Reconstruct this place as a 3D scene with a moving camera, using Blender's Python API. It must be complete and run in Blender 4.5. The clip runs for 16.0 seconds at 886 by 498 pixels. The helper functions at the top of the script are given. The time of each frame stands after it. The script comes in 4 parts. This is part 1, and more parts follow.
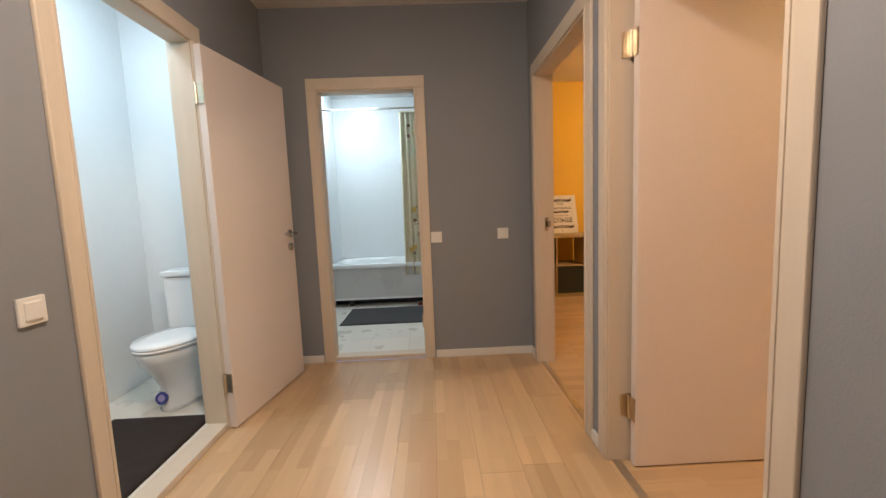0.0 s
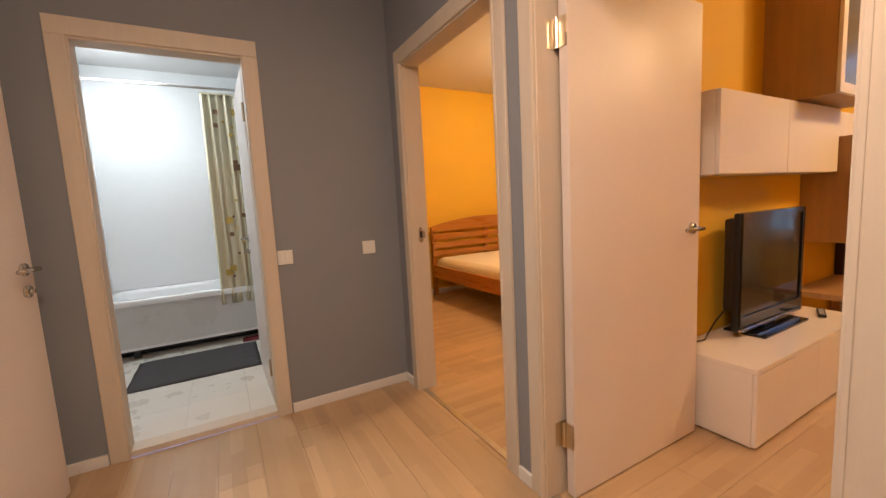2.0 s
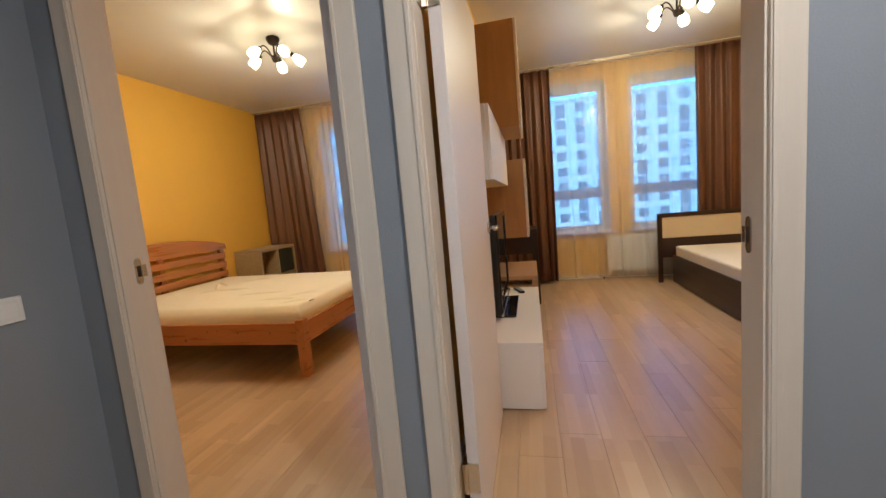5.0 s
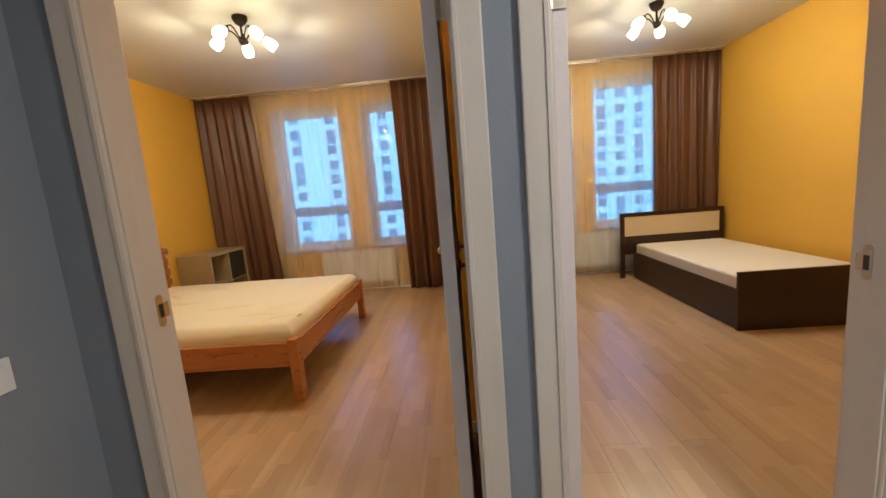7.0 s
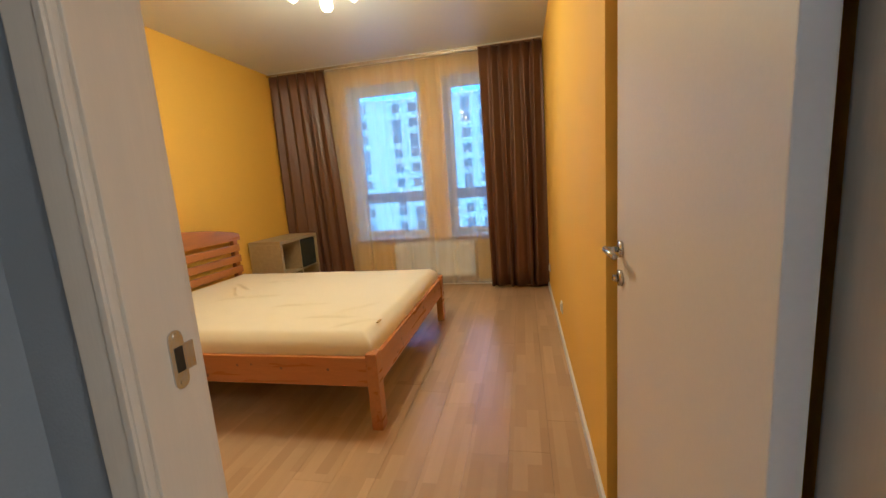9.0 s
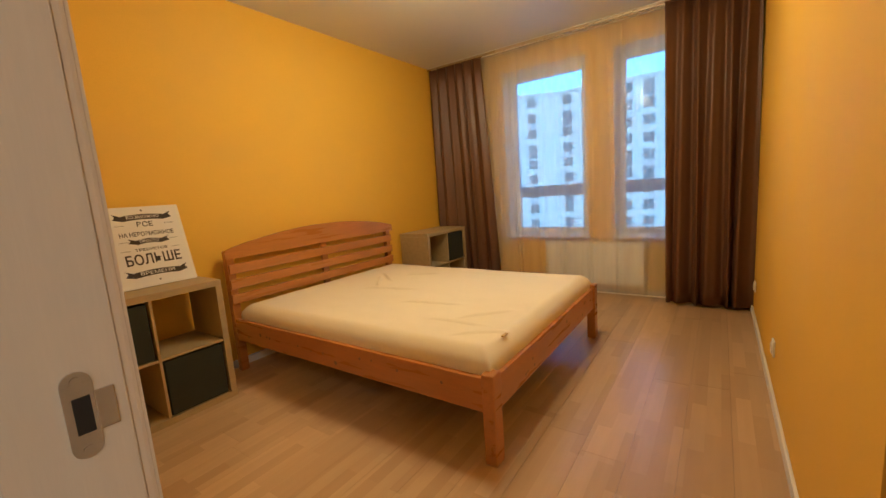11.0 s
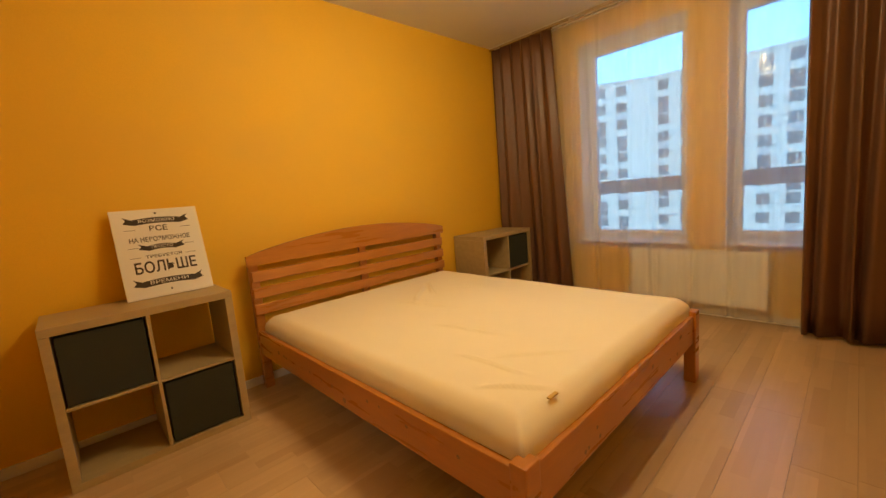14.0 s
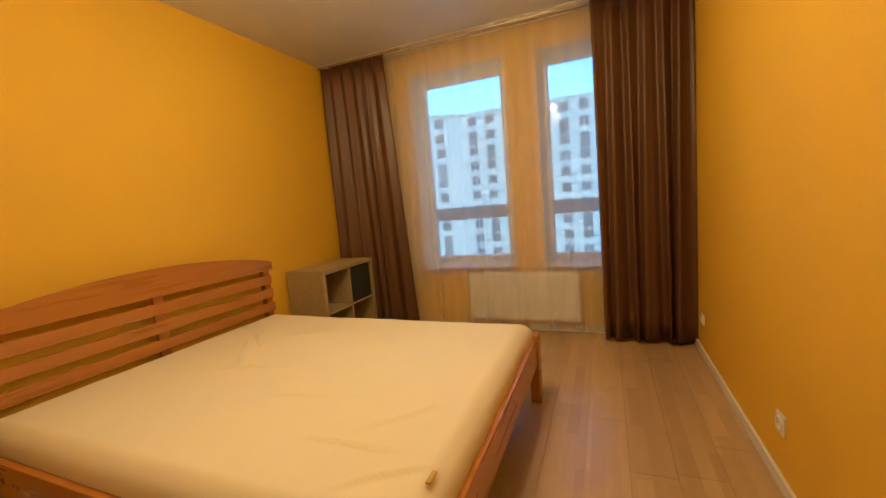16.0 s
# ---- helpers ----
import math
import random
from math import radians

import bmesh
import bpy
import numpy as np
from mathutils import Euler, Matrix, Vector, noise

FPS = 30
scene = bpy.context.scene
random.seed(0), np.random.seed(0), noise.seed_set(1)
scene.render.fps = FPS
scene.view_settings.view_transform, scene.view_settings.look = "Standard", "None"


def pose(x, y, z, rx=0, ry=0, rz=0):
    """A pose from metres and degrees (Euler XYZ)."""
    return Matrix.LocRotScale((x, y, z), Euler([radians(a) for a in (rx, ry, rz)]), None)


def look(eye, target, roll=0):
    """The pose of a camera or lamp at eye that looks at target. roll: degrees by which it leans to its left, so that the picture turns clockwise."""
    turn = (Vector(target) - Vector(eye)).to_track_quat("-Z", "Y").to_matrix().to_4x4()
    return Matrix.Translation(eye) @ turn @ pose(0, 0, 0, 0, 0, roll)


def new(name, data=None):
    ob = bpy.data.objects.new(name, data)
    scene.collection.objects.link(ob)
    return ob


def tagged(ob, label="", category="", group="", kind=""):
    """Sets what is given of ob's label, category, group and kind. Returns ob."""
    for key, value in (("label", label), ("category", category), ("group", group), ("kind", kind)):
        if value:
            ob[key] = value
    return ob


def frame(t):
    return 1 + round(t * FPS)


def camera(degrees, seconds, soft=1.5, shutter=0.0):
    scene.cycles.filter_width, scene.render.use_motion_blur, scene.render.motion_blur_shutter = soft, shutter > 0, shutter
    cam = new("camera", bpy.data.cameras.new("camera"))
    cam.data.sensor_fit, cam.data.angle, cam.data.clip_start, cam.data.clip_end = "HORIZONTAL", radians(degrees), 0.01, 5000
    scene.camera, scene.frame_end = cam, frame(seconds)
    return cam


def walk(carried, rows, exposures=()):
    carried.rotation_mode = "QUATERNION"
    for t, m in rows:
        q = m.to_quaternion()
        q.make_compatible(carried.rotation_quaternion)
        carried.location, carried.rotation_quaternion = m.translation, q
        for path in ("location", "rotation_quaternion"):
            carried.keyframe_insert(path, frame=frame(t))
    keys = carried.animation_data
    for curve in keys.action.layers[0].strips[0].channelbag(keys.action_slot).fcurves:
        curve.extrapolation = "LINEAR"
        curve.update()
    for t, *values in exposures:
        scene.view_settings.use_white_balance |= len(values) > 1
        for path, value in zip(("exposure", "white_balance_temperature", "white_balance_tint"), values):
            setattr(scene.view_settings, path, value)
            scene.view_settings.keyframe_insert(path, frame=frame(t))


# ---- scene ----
cam = camera(96.4, 16.0)
PATH = [
    (0, (0.228, 0.012, 1.151), (0.275, 2.001, 0.946), -2.3),
    (0.5, (0.204, 0.182, 1.163), (0.362, 2.164, 0.95), -2.6),
    (1, (0.105, 0.323, 1.156), (0.515, 2.27, 0.945), -2.8),
    (1.5, (-0.01, 0.446, 1.185), (0.672, 2.314, 0.966), -3.1),
    (2, (-0.054, 0.563, 1.192), (0.911, 2.3, 0.967), -3.1),
    (2.5, (-0.059, 0.722, 1.18), (1.184, 2.274, 0.966), -3.0),
    (3, (-0.075, 0.838, 1.187), (1.389, 2.185, 0.982), -3.3),
    (3.5, (-0.121, 1.006, 1.2), (1.533, 2.111, 0.996), -3.6),
    (4, (-0.172, 1.17, 1.207), (1.619, 2.037, 0.999), -4.2),
    (4.5, (-0.144, 1.259, 1.17), (1.739, 1.9, 0.96), -4.9),
    (4.7, (-0.134, 1.304, 1.152), (1.775, 1.863, 0.937), -5.0),
    (6.8, (-0.1, 1.858, 1.285), (1.878, 1.958, 0.99), -4.8),
    (7, (-0.045, 1.9, 1.291), (1.93, 2.008, 0.996), -4.7),
    (7.5, (0.082, 2.005, 1.284), (2.055, 2.145, 0.987), -4.4),
    (8, (0.245, 2.11, 1.275), (2.213, 2.29, 0.968), -4.2),
    (8.5, (0.41, 2.206, 1.263), (2.369, 2.462, 0.955), -4.0),
    (9, (0.541, 2.254, 1.252), (2.473, 2.66, 0.93), -4.1),
    (9.5, (0.667, 2.249, 1.232), (2.553, 2.838, 0.921), -4.1),
    (10, (0.776, 2.223, 1.233), (2.576, 3.039, 0.924), -4.1),
    (10.2, (0.814, 2.216, 1.232), (2.566, 3.118, 0.924), -4.1),
    (12.3, (1.11, 2.373, 1.192), (2.56, 3.724, 0.923), -3.7),
    (12.5, (1.142, 2.391, 1.195), (2.558, 3.777, 0.92), -3.6),
    (13, (1.263, 2.412, 1.19), (2.599, 3.873, 0.907), -4.0),
    (13.5, (1.393, 2.411, 1.199), (2.706, 3.892, 0.914), -4.4),
    (14, (1.506, 2.41, 1.203), (2.866, 3.851, 0.927), -4.8),
    (14.5, (1.583, 2.397, 1.21), (3.052, 3.727, 0.942), -4.9),
    (15, (1.621, 2.417, 1.21), (3.23, 3.579, 0.958), -4.8),
    (15.5, (1.644, 2.511, 1.24), (3.387, 3.462, 0.995), -4.8),
    (16, (1.686, 2.619, 1.259), (3.52, 3.383, 1.026), -4.8),
]
EXPOSURES = [(0, 0.54, 6500, 18), (1.5, 0.55, 7500, 26), (2.5, 0.62, 7100, 30), (3.5, 0.55, 6100, 22), (4.5, 0.44, 5000, 8), (7, 0.45, 5000, 6), (9, 0.58, 4850, 2), (10, 0.52, 5000, 4), (12.3, 0.3, 6800, 8), (14, 0.36, 7000, 8), (16, 0.3, 6800, 7)]
BEDWATT, LIVEWATT, HALLWATT, BATHWATT, WCWATT = 47.0, 48.0, 38.0, 17.0, 11.5
walk(cam, [(t, look(eye, target, roll)) for t, eye, target, roll in PATH], EXPOSURES)

# ---- light ----
world = bpy.data.worlds.new("dusk_sky")
scene.world = world
world.use_nodes = True
wn = world.node_tree.nodes
sky = wn.new("ShaderNodeTexSky")
sky.sky_type = "NISHITA"
sky.sun_disc = False
sky.sun_elevation, sky.sun_rotation = radians(14), radians(250)
sky.air_density, sky.dust_density, sky.ozone_density = 1.0, 3.0, 2.0
wn["Background"].inputs["Strength"].default_value = 0.54
tint = wn.new("ShaderNodeMix")
tint.data_type, tint.blend_type = "RGBA", "MULTIPLY"
tint.inputs["Factor"].default_value = 1.0
tint.inputs[7].default_value = (0.40, 0.74, 1.18, 1)
world.node_tree.links.new(sky.outputs["Color"], tint.inputs[6])
world.node_tree.links.new(tint.outputs[2], wn["Background"].inputs["Color"])


def lamp(name, kind, m, watts, colour, **more):
    data = bpy.data.lights.new(name, kind)
    data.energy, data.color = watts, colour
    if kind == "POINT":
        data.shadow_soft_size = more.get("radius", 0.05)
    if kind == "AREA":
        data.shape, data.size, data.size_y = "RECTANGLE", more["w"], more["h"]
    if kind == "SUN":
        data.angle = radians(more["angle"])
    ob = new(name, data)
    ob.matrix_world = m
    return ob


WARM, COOL = (1.0, 0.735, 0.385), (0.70, 0.93, 1.0)
SUN = lamp("sun", "SUN", look((0, 0, 40), (30, 12, 18)), 0.12, (1.0, 0.96, 0.9), angle=30)

# ---- materials ----


def ramp_between(nt, fac, a, b):
    mix = nt.nodes.new("ShaderNodeMix")
    mix.data_type = "RGBA"
    nt.links.new(fac, mix.inputs["Factor"])
    for key, c in (("A", a), ("B", b)):
        if isinstance(c, tuple):
            mix.inputs[key + "_Color" if False else (6 if key == "A" else 7)].default_value = (*c, 1)
        else:
            nt.links.new(c, mix.inputs[6 if key == "A" else 7])
    return mix.outputs[2]


def noise_fac(nt, scale, detail=3.0, stretch=(1, 1, 1), rough=0.55, low=0.35, high=0.65):
    tc, mp, nz, rg = (nt.nodes.new("ShaderNode" + n) for n in ("TexCoord", "Mapping", "TexNoise", "MapRange"))
    mp.inputs["Scale"].default_value = stretch
    nt.links.new(tc.outputs["Object"], mp.inputs["Vector"])
    nt.links.new(mp.outputs["Vector"], nz.inputs["Vector"])
    nz.inputs["Scale"].default_value, nz.inputs["Detail"].default_value, nz.inputs["Roughness"].default_value = scale, detail, rough
    rg.inputs["From Min"].default_value, rg.inputs["From Max"].default_value = low, high
    nt.links.new(nz.outputs["Fac"], rg.inputs["Value"])
    return rg.outputs["Result"]


def shade_of(c, k):
    return tuple(min(1.0, v * k) for v in c)


def material(name, colour, rough=0.5, metal=0.0, vary=0.06, coarse=2.0, fine=60.0, bump=0.05, stretch=(1, 1, 1), spread=0.0, coat=0.0, spec=0.5):
    """A painted, wooden or metal surface: broad stains, fine grain, slight relief and uneven gloss. spread: change from piece to piece."""
    m = bpy.data.materials.new(name)
    m.use_nodes = True
    nt = m.node_tree
    p = nt.nodes["Principled BSDF"]
    broad = noise_fac(nt, coarse, 3, stretch)
    grain = noise_fac(nt, fine, 4, stretch)
    c = ramp_between(nt, broad, shade_of(colour, 1 - vary), shade_of(colour, 1 + vary))
    dark = ramp_between(nt, grain, shade_of(colour, 1 - 1.6 * vary), c)
    half = nt.nodes.new("ShaderNodeMix")
    half.data_type = "RGBA"
    half.inputs["Factor"].default_value = 0.5
    nt.links.new(c, half.inputs[6])
    nt.links.new(dark, half.inputs[7])
    out = half.outputs[2]
    if spread:
        info, hsv, rg = (nt.nodes.new("ShaderNode" + n) for n in ("ObjectInfo", "HueSaturation", "MapRange"))
        rg.inputs["To Min"].default_value, rg.inputs["To Max"].default_value = 1 - spread, 1 + spread
        nt.links.new(info.outputs["Random"], rg.inputs["Value"])
        nt.links.new(rg.outputs["Result"], hsv.inputs["Value"])
        nt.links.new(out, hsv.inputs["Color"])
        out = hsv.outputs["Color"]
    nt.links.new(out, p.inputs["Base Color"])
    rr = nt.nodes.new("ShaderNodeMapRange")
    rr.inputs["To Min"].default_value, rr.inputs["To Max"].default_value = max(0.02, rough * 0.88), min(1, rough * 1.12)
    nt.links.new(broad, rr.inputs["Value"])
    nt.links.new(rr.outputs["Result"], p.inputs["Roughness"])
    p.inputs["Metallic"].default_value = metal
    p.inputs["Coat Weight"].default_value = coat
    p.inputs["Specular IOR Level"].default_value = spec
    if bump:
        b = nt.nodes.new("ShaderNodeBump")
        b.inputs["Strength"].default_value, b.inputs["Distance"].default_value = bump, 0.004
        nt.links.new(grain, b.inputs["Height"])
        nt.links.new(b.outputs["Normal"], p.inputs["Normal"])
    return m


def glowing(name, colour, strength):
    m = bpy.data.materials.new(name)
    m.use_nodes = True
    p = m.node_tree.nodes["Principled BSDF"]
    p.inputs["Base Color"].default_value = (0.9, 0.88, 0.82, 1)
    p.inputs["Roughness"].default_value = 0.25
    p.inputs["Emission Color"].default_value = (*colour, 1)
    p.inputs["Emission Strength"].default_value = strength
    return m


def sheer(name, colour, clear):
    """Thin woven net: part of the light goes straight through, the rest is scattered to both sides."""
    m = bpy.data.materials.new(name)
    m.use_nodes = True
    nt = m.node_tree
    out = nt.nodes["Material Output"]
    nt.nodes.remove(nt.nodes["Principled BSDF"])
    tr, tl, df, m1, m2 = (nt.nodes.new("ShaderNode" + n) for n in ("BsdfTransparent", "BsdfTranslucent", "BsdfDiffuse", "MixShader", "MixShader"))
    tl.inputs["Color"].default_value = df.inputs["Color"].default_value = (*colour, 1)
    m1.inputs["Fac"].default_value = 0.5
    nt.links.new(tl.outputs[0], m1.inputs[1])
    nt.links.new(df.outputs[0], m1.inputs[2])
    weave = noise_fac(nt, 9, 3, (1, 1, 0.12))
    rg = nt.nodes.new("ShaderNodeMapRange")
    rg.inputs["To Min"].default_value, rg.inputs["To Max"].default_value = 1 - clear - 0.025, 1 - clear + 0.025
    nt.links.new(weave, rg.inputs["Value"])
    nt.links.new(rg.outputs["Result"], m2.inputs["Fac"])
    nt.links.new(tr.outputs[0], m2.inputs[1])
    nt.links.new(m1.outputs[0], m2.inputs[2])
    nt.links.new(m2.outputs[0], out.inputs["Surface"])
    return m


def clear_glass(name, tint=(0.95, 0.98, 1.0)):
    m = bpy.data.materials.new(name)
    m.use_nodes = True
    nt = m.node_tree
    nt.nodes.remove(nt.nodes["Principled BSDF"])
    tr, gl, mx, fr = (nt.nodes.new("ShaderNode" + n) for n in ("BsdfTransparent", "BsdfGlossy", "MixShader", "Fresnel"))
    tr.inputs["Color"].default_value = (*tint, 1)
    gl.inputs["Roughness"].default_value = 0.02
    fr.inputs["IOR"].default_value = 1.45
    nt.links.new(fr.outputs[0], mx.inputs["Fac"])
    nt.links.new(tr.outputs[0], mx.inputs[1])
    nt.links.new(gl.outputs[0], mx.inputs[2])
    nt.links.new(mx.outputs[0], nt.nodes["Material Output"].inputs["Surface"])
    return m


def laminate(name, along):
    """Pale oak laminate: each board printed with short staves of differing tone, with grain along its length."""
    m = bpy.data.materials.new(name)
    m.use_nodes = True
    nt = m.node_tree
    p = nt.nodes["Principled BSDF"]
    tc, mp, br = (nt.nodes.new("ShaderNode" + n) for n in ("TexCoord", "Mapping", "TexBrick"))
    if along == "y":
        mp.inputs["Rotation"].default_value = (0, 0, radians(90))
    nt.links.new(tc.outputs["Object"], mp.inputs["Vector"])
    nt.links.new(mp.outputs["Vector"], br.inputs["Vector"])
    br.inputs["Scale"].default_value = 1.0
    br.inputs["Brick Width"].default_value, br.inputs["Row Height"].default_value = 0.43, 0.0633
    br.inputs["Mortar Size"].default_value = 0.0
    br.inputs["Color1"].default_value, br.inputs["Color2"].default_value = (0.48, 0.32, 0.18, 1), (0.61, 0.425, 0.25, 1)
    br.offset, br.offset_frequency = 0.37, 2
    st = (1, 9, 1) if along == "x" else (9, 1, 1)
    g1 = noise_fac(nt, 2.6, 4, st, 0.5, 0.2, 0.8)
    hs, info, rg, mul = (nt.nodes.new("ShaderNode" + n) for n in ("HueSaturation", "ObjectInfo", "MapRange", "MapRange"))
    rg.inputs["To Min"].default_value, rg.inputs["To Max"].default_value = 0.90, 1.08
    nt.links.new(info.outputs["Random"], rg.inputs["Value"])
    nt.links.new(rg.outputs["Result"], hs.inputs["Value"])
    grained = ramp_between(nt, g1, (0.38, 0.255, 0.145), br.outputs["Color"])
    hf = nt.nodes.new("ShaderNodeMix")
    hf.data_type = "RGBA"
    hf.inputs["Factor"].default_value = 0.35
    nt.links.new(br.outputs["Color"], hf.inputs[6])
    nt.links.new(grained, hf.inputs[7])
    nt.links.new(hf.outputs[2], hs.inputs["Color"])
    nt.links.new(hs.outputs["Color"], p.inputs["Base Color"])
    mul.inputs["To Min"].default_value, mul.inputs["To Max"].default_value = 0.275, 0.30
    nt.links.new(g1, mul.inputs["Value"])
    nt.links.new(mul.outputs["Result"], p.inputs["Roughness"])
    b = nt.nodes.new("ShaderNodeBump")
    b.inputs["Strength"].default_value, b.inputs["Distance"].default_value = 0.02, 0.002
    nt.links.new(g1, b.inputs["Height"])
    nt.links.new(b.outputs["Normal"], p.inputs["Normal"])
    return m


GREY = material("grey_wall_paint", (0.25, 0.265, 0.29), 0.75, vary=0.035, fine=160, bump=0.10)
YELLOW = material("yellow_wall_paint", (0.80, 0.475, 0.045), 0.7, vary=0.03, fine=160, bump=0.12)
CEIL = material("white_ceiling_paint", (0.66, 0.65, 0.63), 0.45, vary=0.02, fine=120, bump=0.04)
CASING = material("bleached_ash_veneer", (0.64, 0.555, 0.45), 0.5, vary=0.035, coarse=3, fine=40, stretch=(6, 6, 0.5), bump=0.04)
DOORWHITE = material("white_laminate_door", (0.71, 0.63, 0.58), 0.42, vary=0.025, fine=90, bump=0.05)
SKIRT = material("white_skirting", (0.78, 0.76, 0.72), 0.4, vary=0.03)
TILE = material("white_glazed_tile", (0.80, 0.83, 0.84), 0.12, vary=0.015, fine=20, bump=0.02, spread=0.012)
FLOORTILE = material("cream_floor_tile", (0.70, 0.67, 0.60), 0.3, vary=0.018, coarse=4, spread=0.03)
GROUT = material("grey_grout", (0.45, 0.43, 0.40), 0.9)
SCREED = material("dark_underlay", (0.12, 0.09, 0.06), 0.9)
CHROME = material("brushed_steel", (0.62, 0.60, 0.56), 0.25, 1.0, vary=0.05)
BRASS = material("nickel_hinge", (0.66, 0.58, 0.45), 0.28, 1.0, vary=0.06)
PINE = material("red_brown_stained_pine", (0.46, 0.175, 0.033), 0.30, vary=0.09, coarse=4, fine=30, stretch=(0.5, 6, 6), bump=0.05, coat=0.35)
PINE_Y = material("red_brown_pine_lengthwise", (0.46, 0.175, 0.033), 0.30, vary=0.09, coarse=4, fine=30, stretch=(6, 0.5, 6), bump=0.05, coat=0.35)
SHEET = material("cream_fitted_sheet", (0.80, 0.71, 0.53), 0.85, vary=0.02, fine=300, bump=0.1)
WHITESHEET = material("white_mattress_cover", (0.80, 0.76, 0.70), 0.85, vary=0.03, fine=200, bump=0.15)
SHELFWOOD = material("grey_beige_oak_foil", (0.42, 0.32, 0.17), 0.5, vary=0.08, coarse=4, fine=40, stretch=(0.6, 6, 6), bump=0.06)
BOXDARK = material("dark_green_fabric", (0.030, 0.034, 0.024), 0.9, vary=0.15, fine=200, bump=0.2)
CURTAIN = material("brown_satin_curtain", (0.135, 0.062, 0.034), 0.42, vary=0.10, fine=220, bump=0.08, stretch=(1, 1, 0.2))
NET = sheer("white_net", (0.88, 0.89, 0.91), 0.66)
PVC = material("white_pvc", (0.80, 0.81, 0.82), 0.3, vary=0.02)
WENGE = material("wenge_foil", (0.030, 0.013, 0.009), 0.38, vary=0.2, fine=40, stretch=(0.6, 6, 6), bump=0.05)
CREAMPANEL = material("cream_panel", (0.66, 0.55, 0.38), 0.5, vary=0.03)
CABWHITE = material("white_foil_cabinet", (0.78, 0.72, 0.66), 0.35, vary=0.02)
CABOAK = material("light_oak_cabinet", (0.43, 0.25, 0.11), 0.45, vary=0.08, coarse=4, fine=40, stretch=(6, 6, 0.5), bump=0.05)
BLACKGLOSS = material("black_gloss_plastic", (0.008, 0.008, 0.009), 0.08, vary=0.05, bump=0.0)
BLACKMATT = material("black_plastic", (0.012, 0.012, 0.013), 0.4, vary=0.05)
SMOKED = material("frosted_glass", (0.10, 0.09, 0.09), 0.18, vary=0.05, bump=0.0)
PLASTIC = material("white_plastic", (0.80, 0.78, 0.73), 0.3, vary=0.02)
CERAMIC = material("white_ceramic", (0.84, 0.86, 0.87), 0.07, vary=0.01, bump=0.0)
ENAMEL = material("white_bath_acrylic", (0.82, 0.85, 0.86), 0.12, vary=0.015, bump=0.0)
PANELGREY = material("pale_bath_panel", (0.60, 0.62, 0.62), 0.3, vary=0.04)
MATBROWN = material("dark_brown_mat", (0.028, 0.018, 0.015), 0.95, vary=0.2, fine=300, bump=0.4)
MATGREY = material("charcoal_bath_mat", (0.060, 0.056, 0.058), 0.95, vary=0.2, fine=180, bump=0.5)
REDCLOTH = material("dark_red_cloth", (0.16, 0.012, 0.018), 0.9, vary=0.2, fine=120, bump=0.3)
SHOWER = material("cream_shower_curtain", (0.72, 0.66, 0.48), 0.5, vary=0.04)
OCHRE = material("ochre_print", (0.55, 0.36, 0.08), 0.5)
UMBER = material("umber_print", (0.20, 0.10, 0.04), 0.5)
PAPER = material("off_white_canvas", (0.76, 0.73, 0.68), 0.7, vary=0.03, fine=300, bump=0.1)
INK = material("dark_brown_ink", (0.045, 0.030, 0.025), 0.7)
IRON = material("dark_bronze", (0.035, 0.026, 0.02), 0.4, 0.8)
SHADEGLASS = glowing("lit_opal_glass", (1.0, 0.76, 0.36), 6.0)
COLDDISC = glowing("lit_cold_diffuser", (0.85, 0.96, 1.0), 6.0)
GLASS = clear_glass("window_glass")
STICKER = material("blue_sticker", (0.05, 0.06, 0.30), 0.4)
STICKERW = material("lilac_sticker", (0.45, 0.40, 0.70), 0.4)
RAILGREY = material("pale_rail_panel", (0.42, 0.46, 0.50), 0.5, vary=0.04)
FACADE = material("pale_facade_panel", (0.34, 0.37, 0.38), 0.8, vary=0.05, coarse=0.2, fine=3)
FACADEDARK = material("grey_blue_facade_panel", (0.26, 0.28, 0.31), 0.8, vary=0.05, coarse=0.2, fine=3)
FARGLASS = material("far_window_glass", (0.055, 0.075, 0.10), 0.6, vary=0.2, coarse=0.3, bump=0.0, spread=0.3)
SNOW = material("snowy_ground", (0.55, 0.58, 0.62), 0.9, vary=0.15, coarse=0.05, fine=1)
HALLFLOOR, ROOMFLOOR = laminate("oak_laminate_lengthwise", "y"), laminate("oak_laminate_crosswise", "x")
THRESH = material("steel_threshold", (0.55, 0.50, 0.42), 0.35, 0.9, vary=0.08)

# ---- helpers for building ----


def bx(bm, x0, x1, y0, y1, z0, z1, bevel=0.0):
    m = Matrix.LocRotScale(((x0 + x1) / 2, (y0 + y1) / 2, (z0 + z1) / 2), None, (abs(x1 - x0), abs(y1 - y0), abs(z1 - z0)))
    vs = bmesh.ops.create_cube(bm, size=1, matrix=m)["verts"]
    if bevel:
        es = list({e for v in vs for e in v.link_edges})
        bmesh.ops.bevel(bm, geom=es, offset=bevel, segments=2, profile=0.6, affect="EDGES", clamp_overlap=True)
    return bm


def cyl(bm, a, b, r0, r1=None, n=20):
    a, b = Vector(a), Vector(b)
    m = Matrix.Translation((a + b) / 2) @ (b - a).to_track_quat("Z", "Y").to_matrix().to_4x4()
    bmesh.ops.create_cone(bm, cap_ends=True, segments=n, radius1=r0, radius2=r0 if r1 is None else r1, depth=(b - a).length, matrix=m)
    return bm


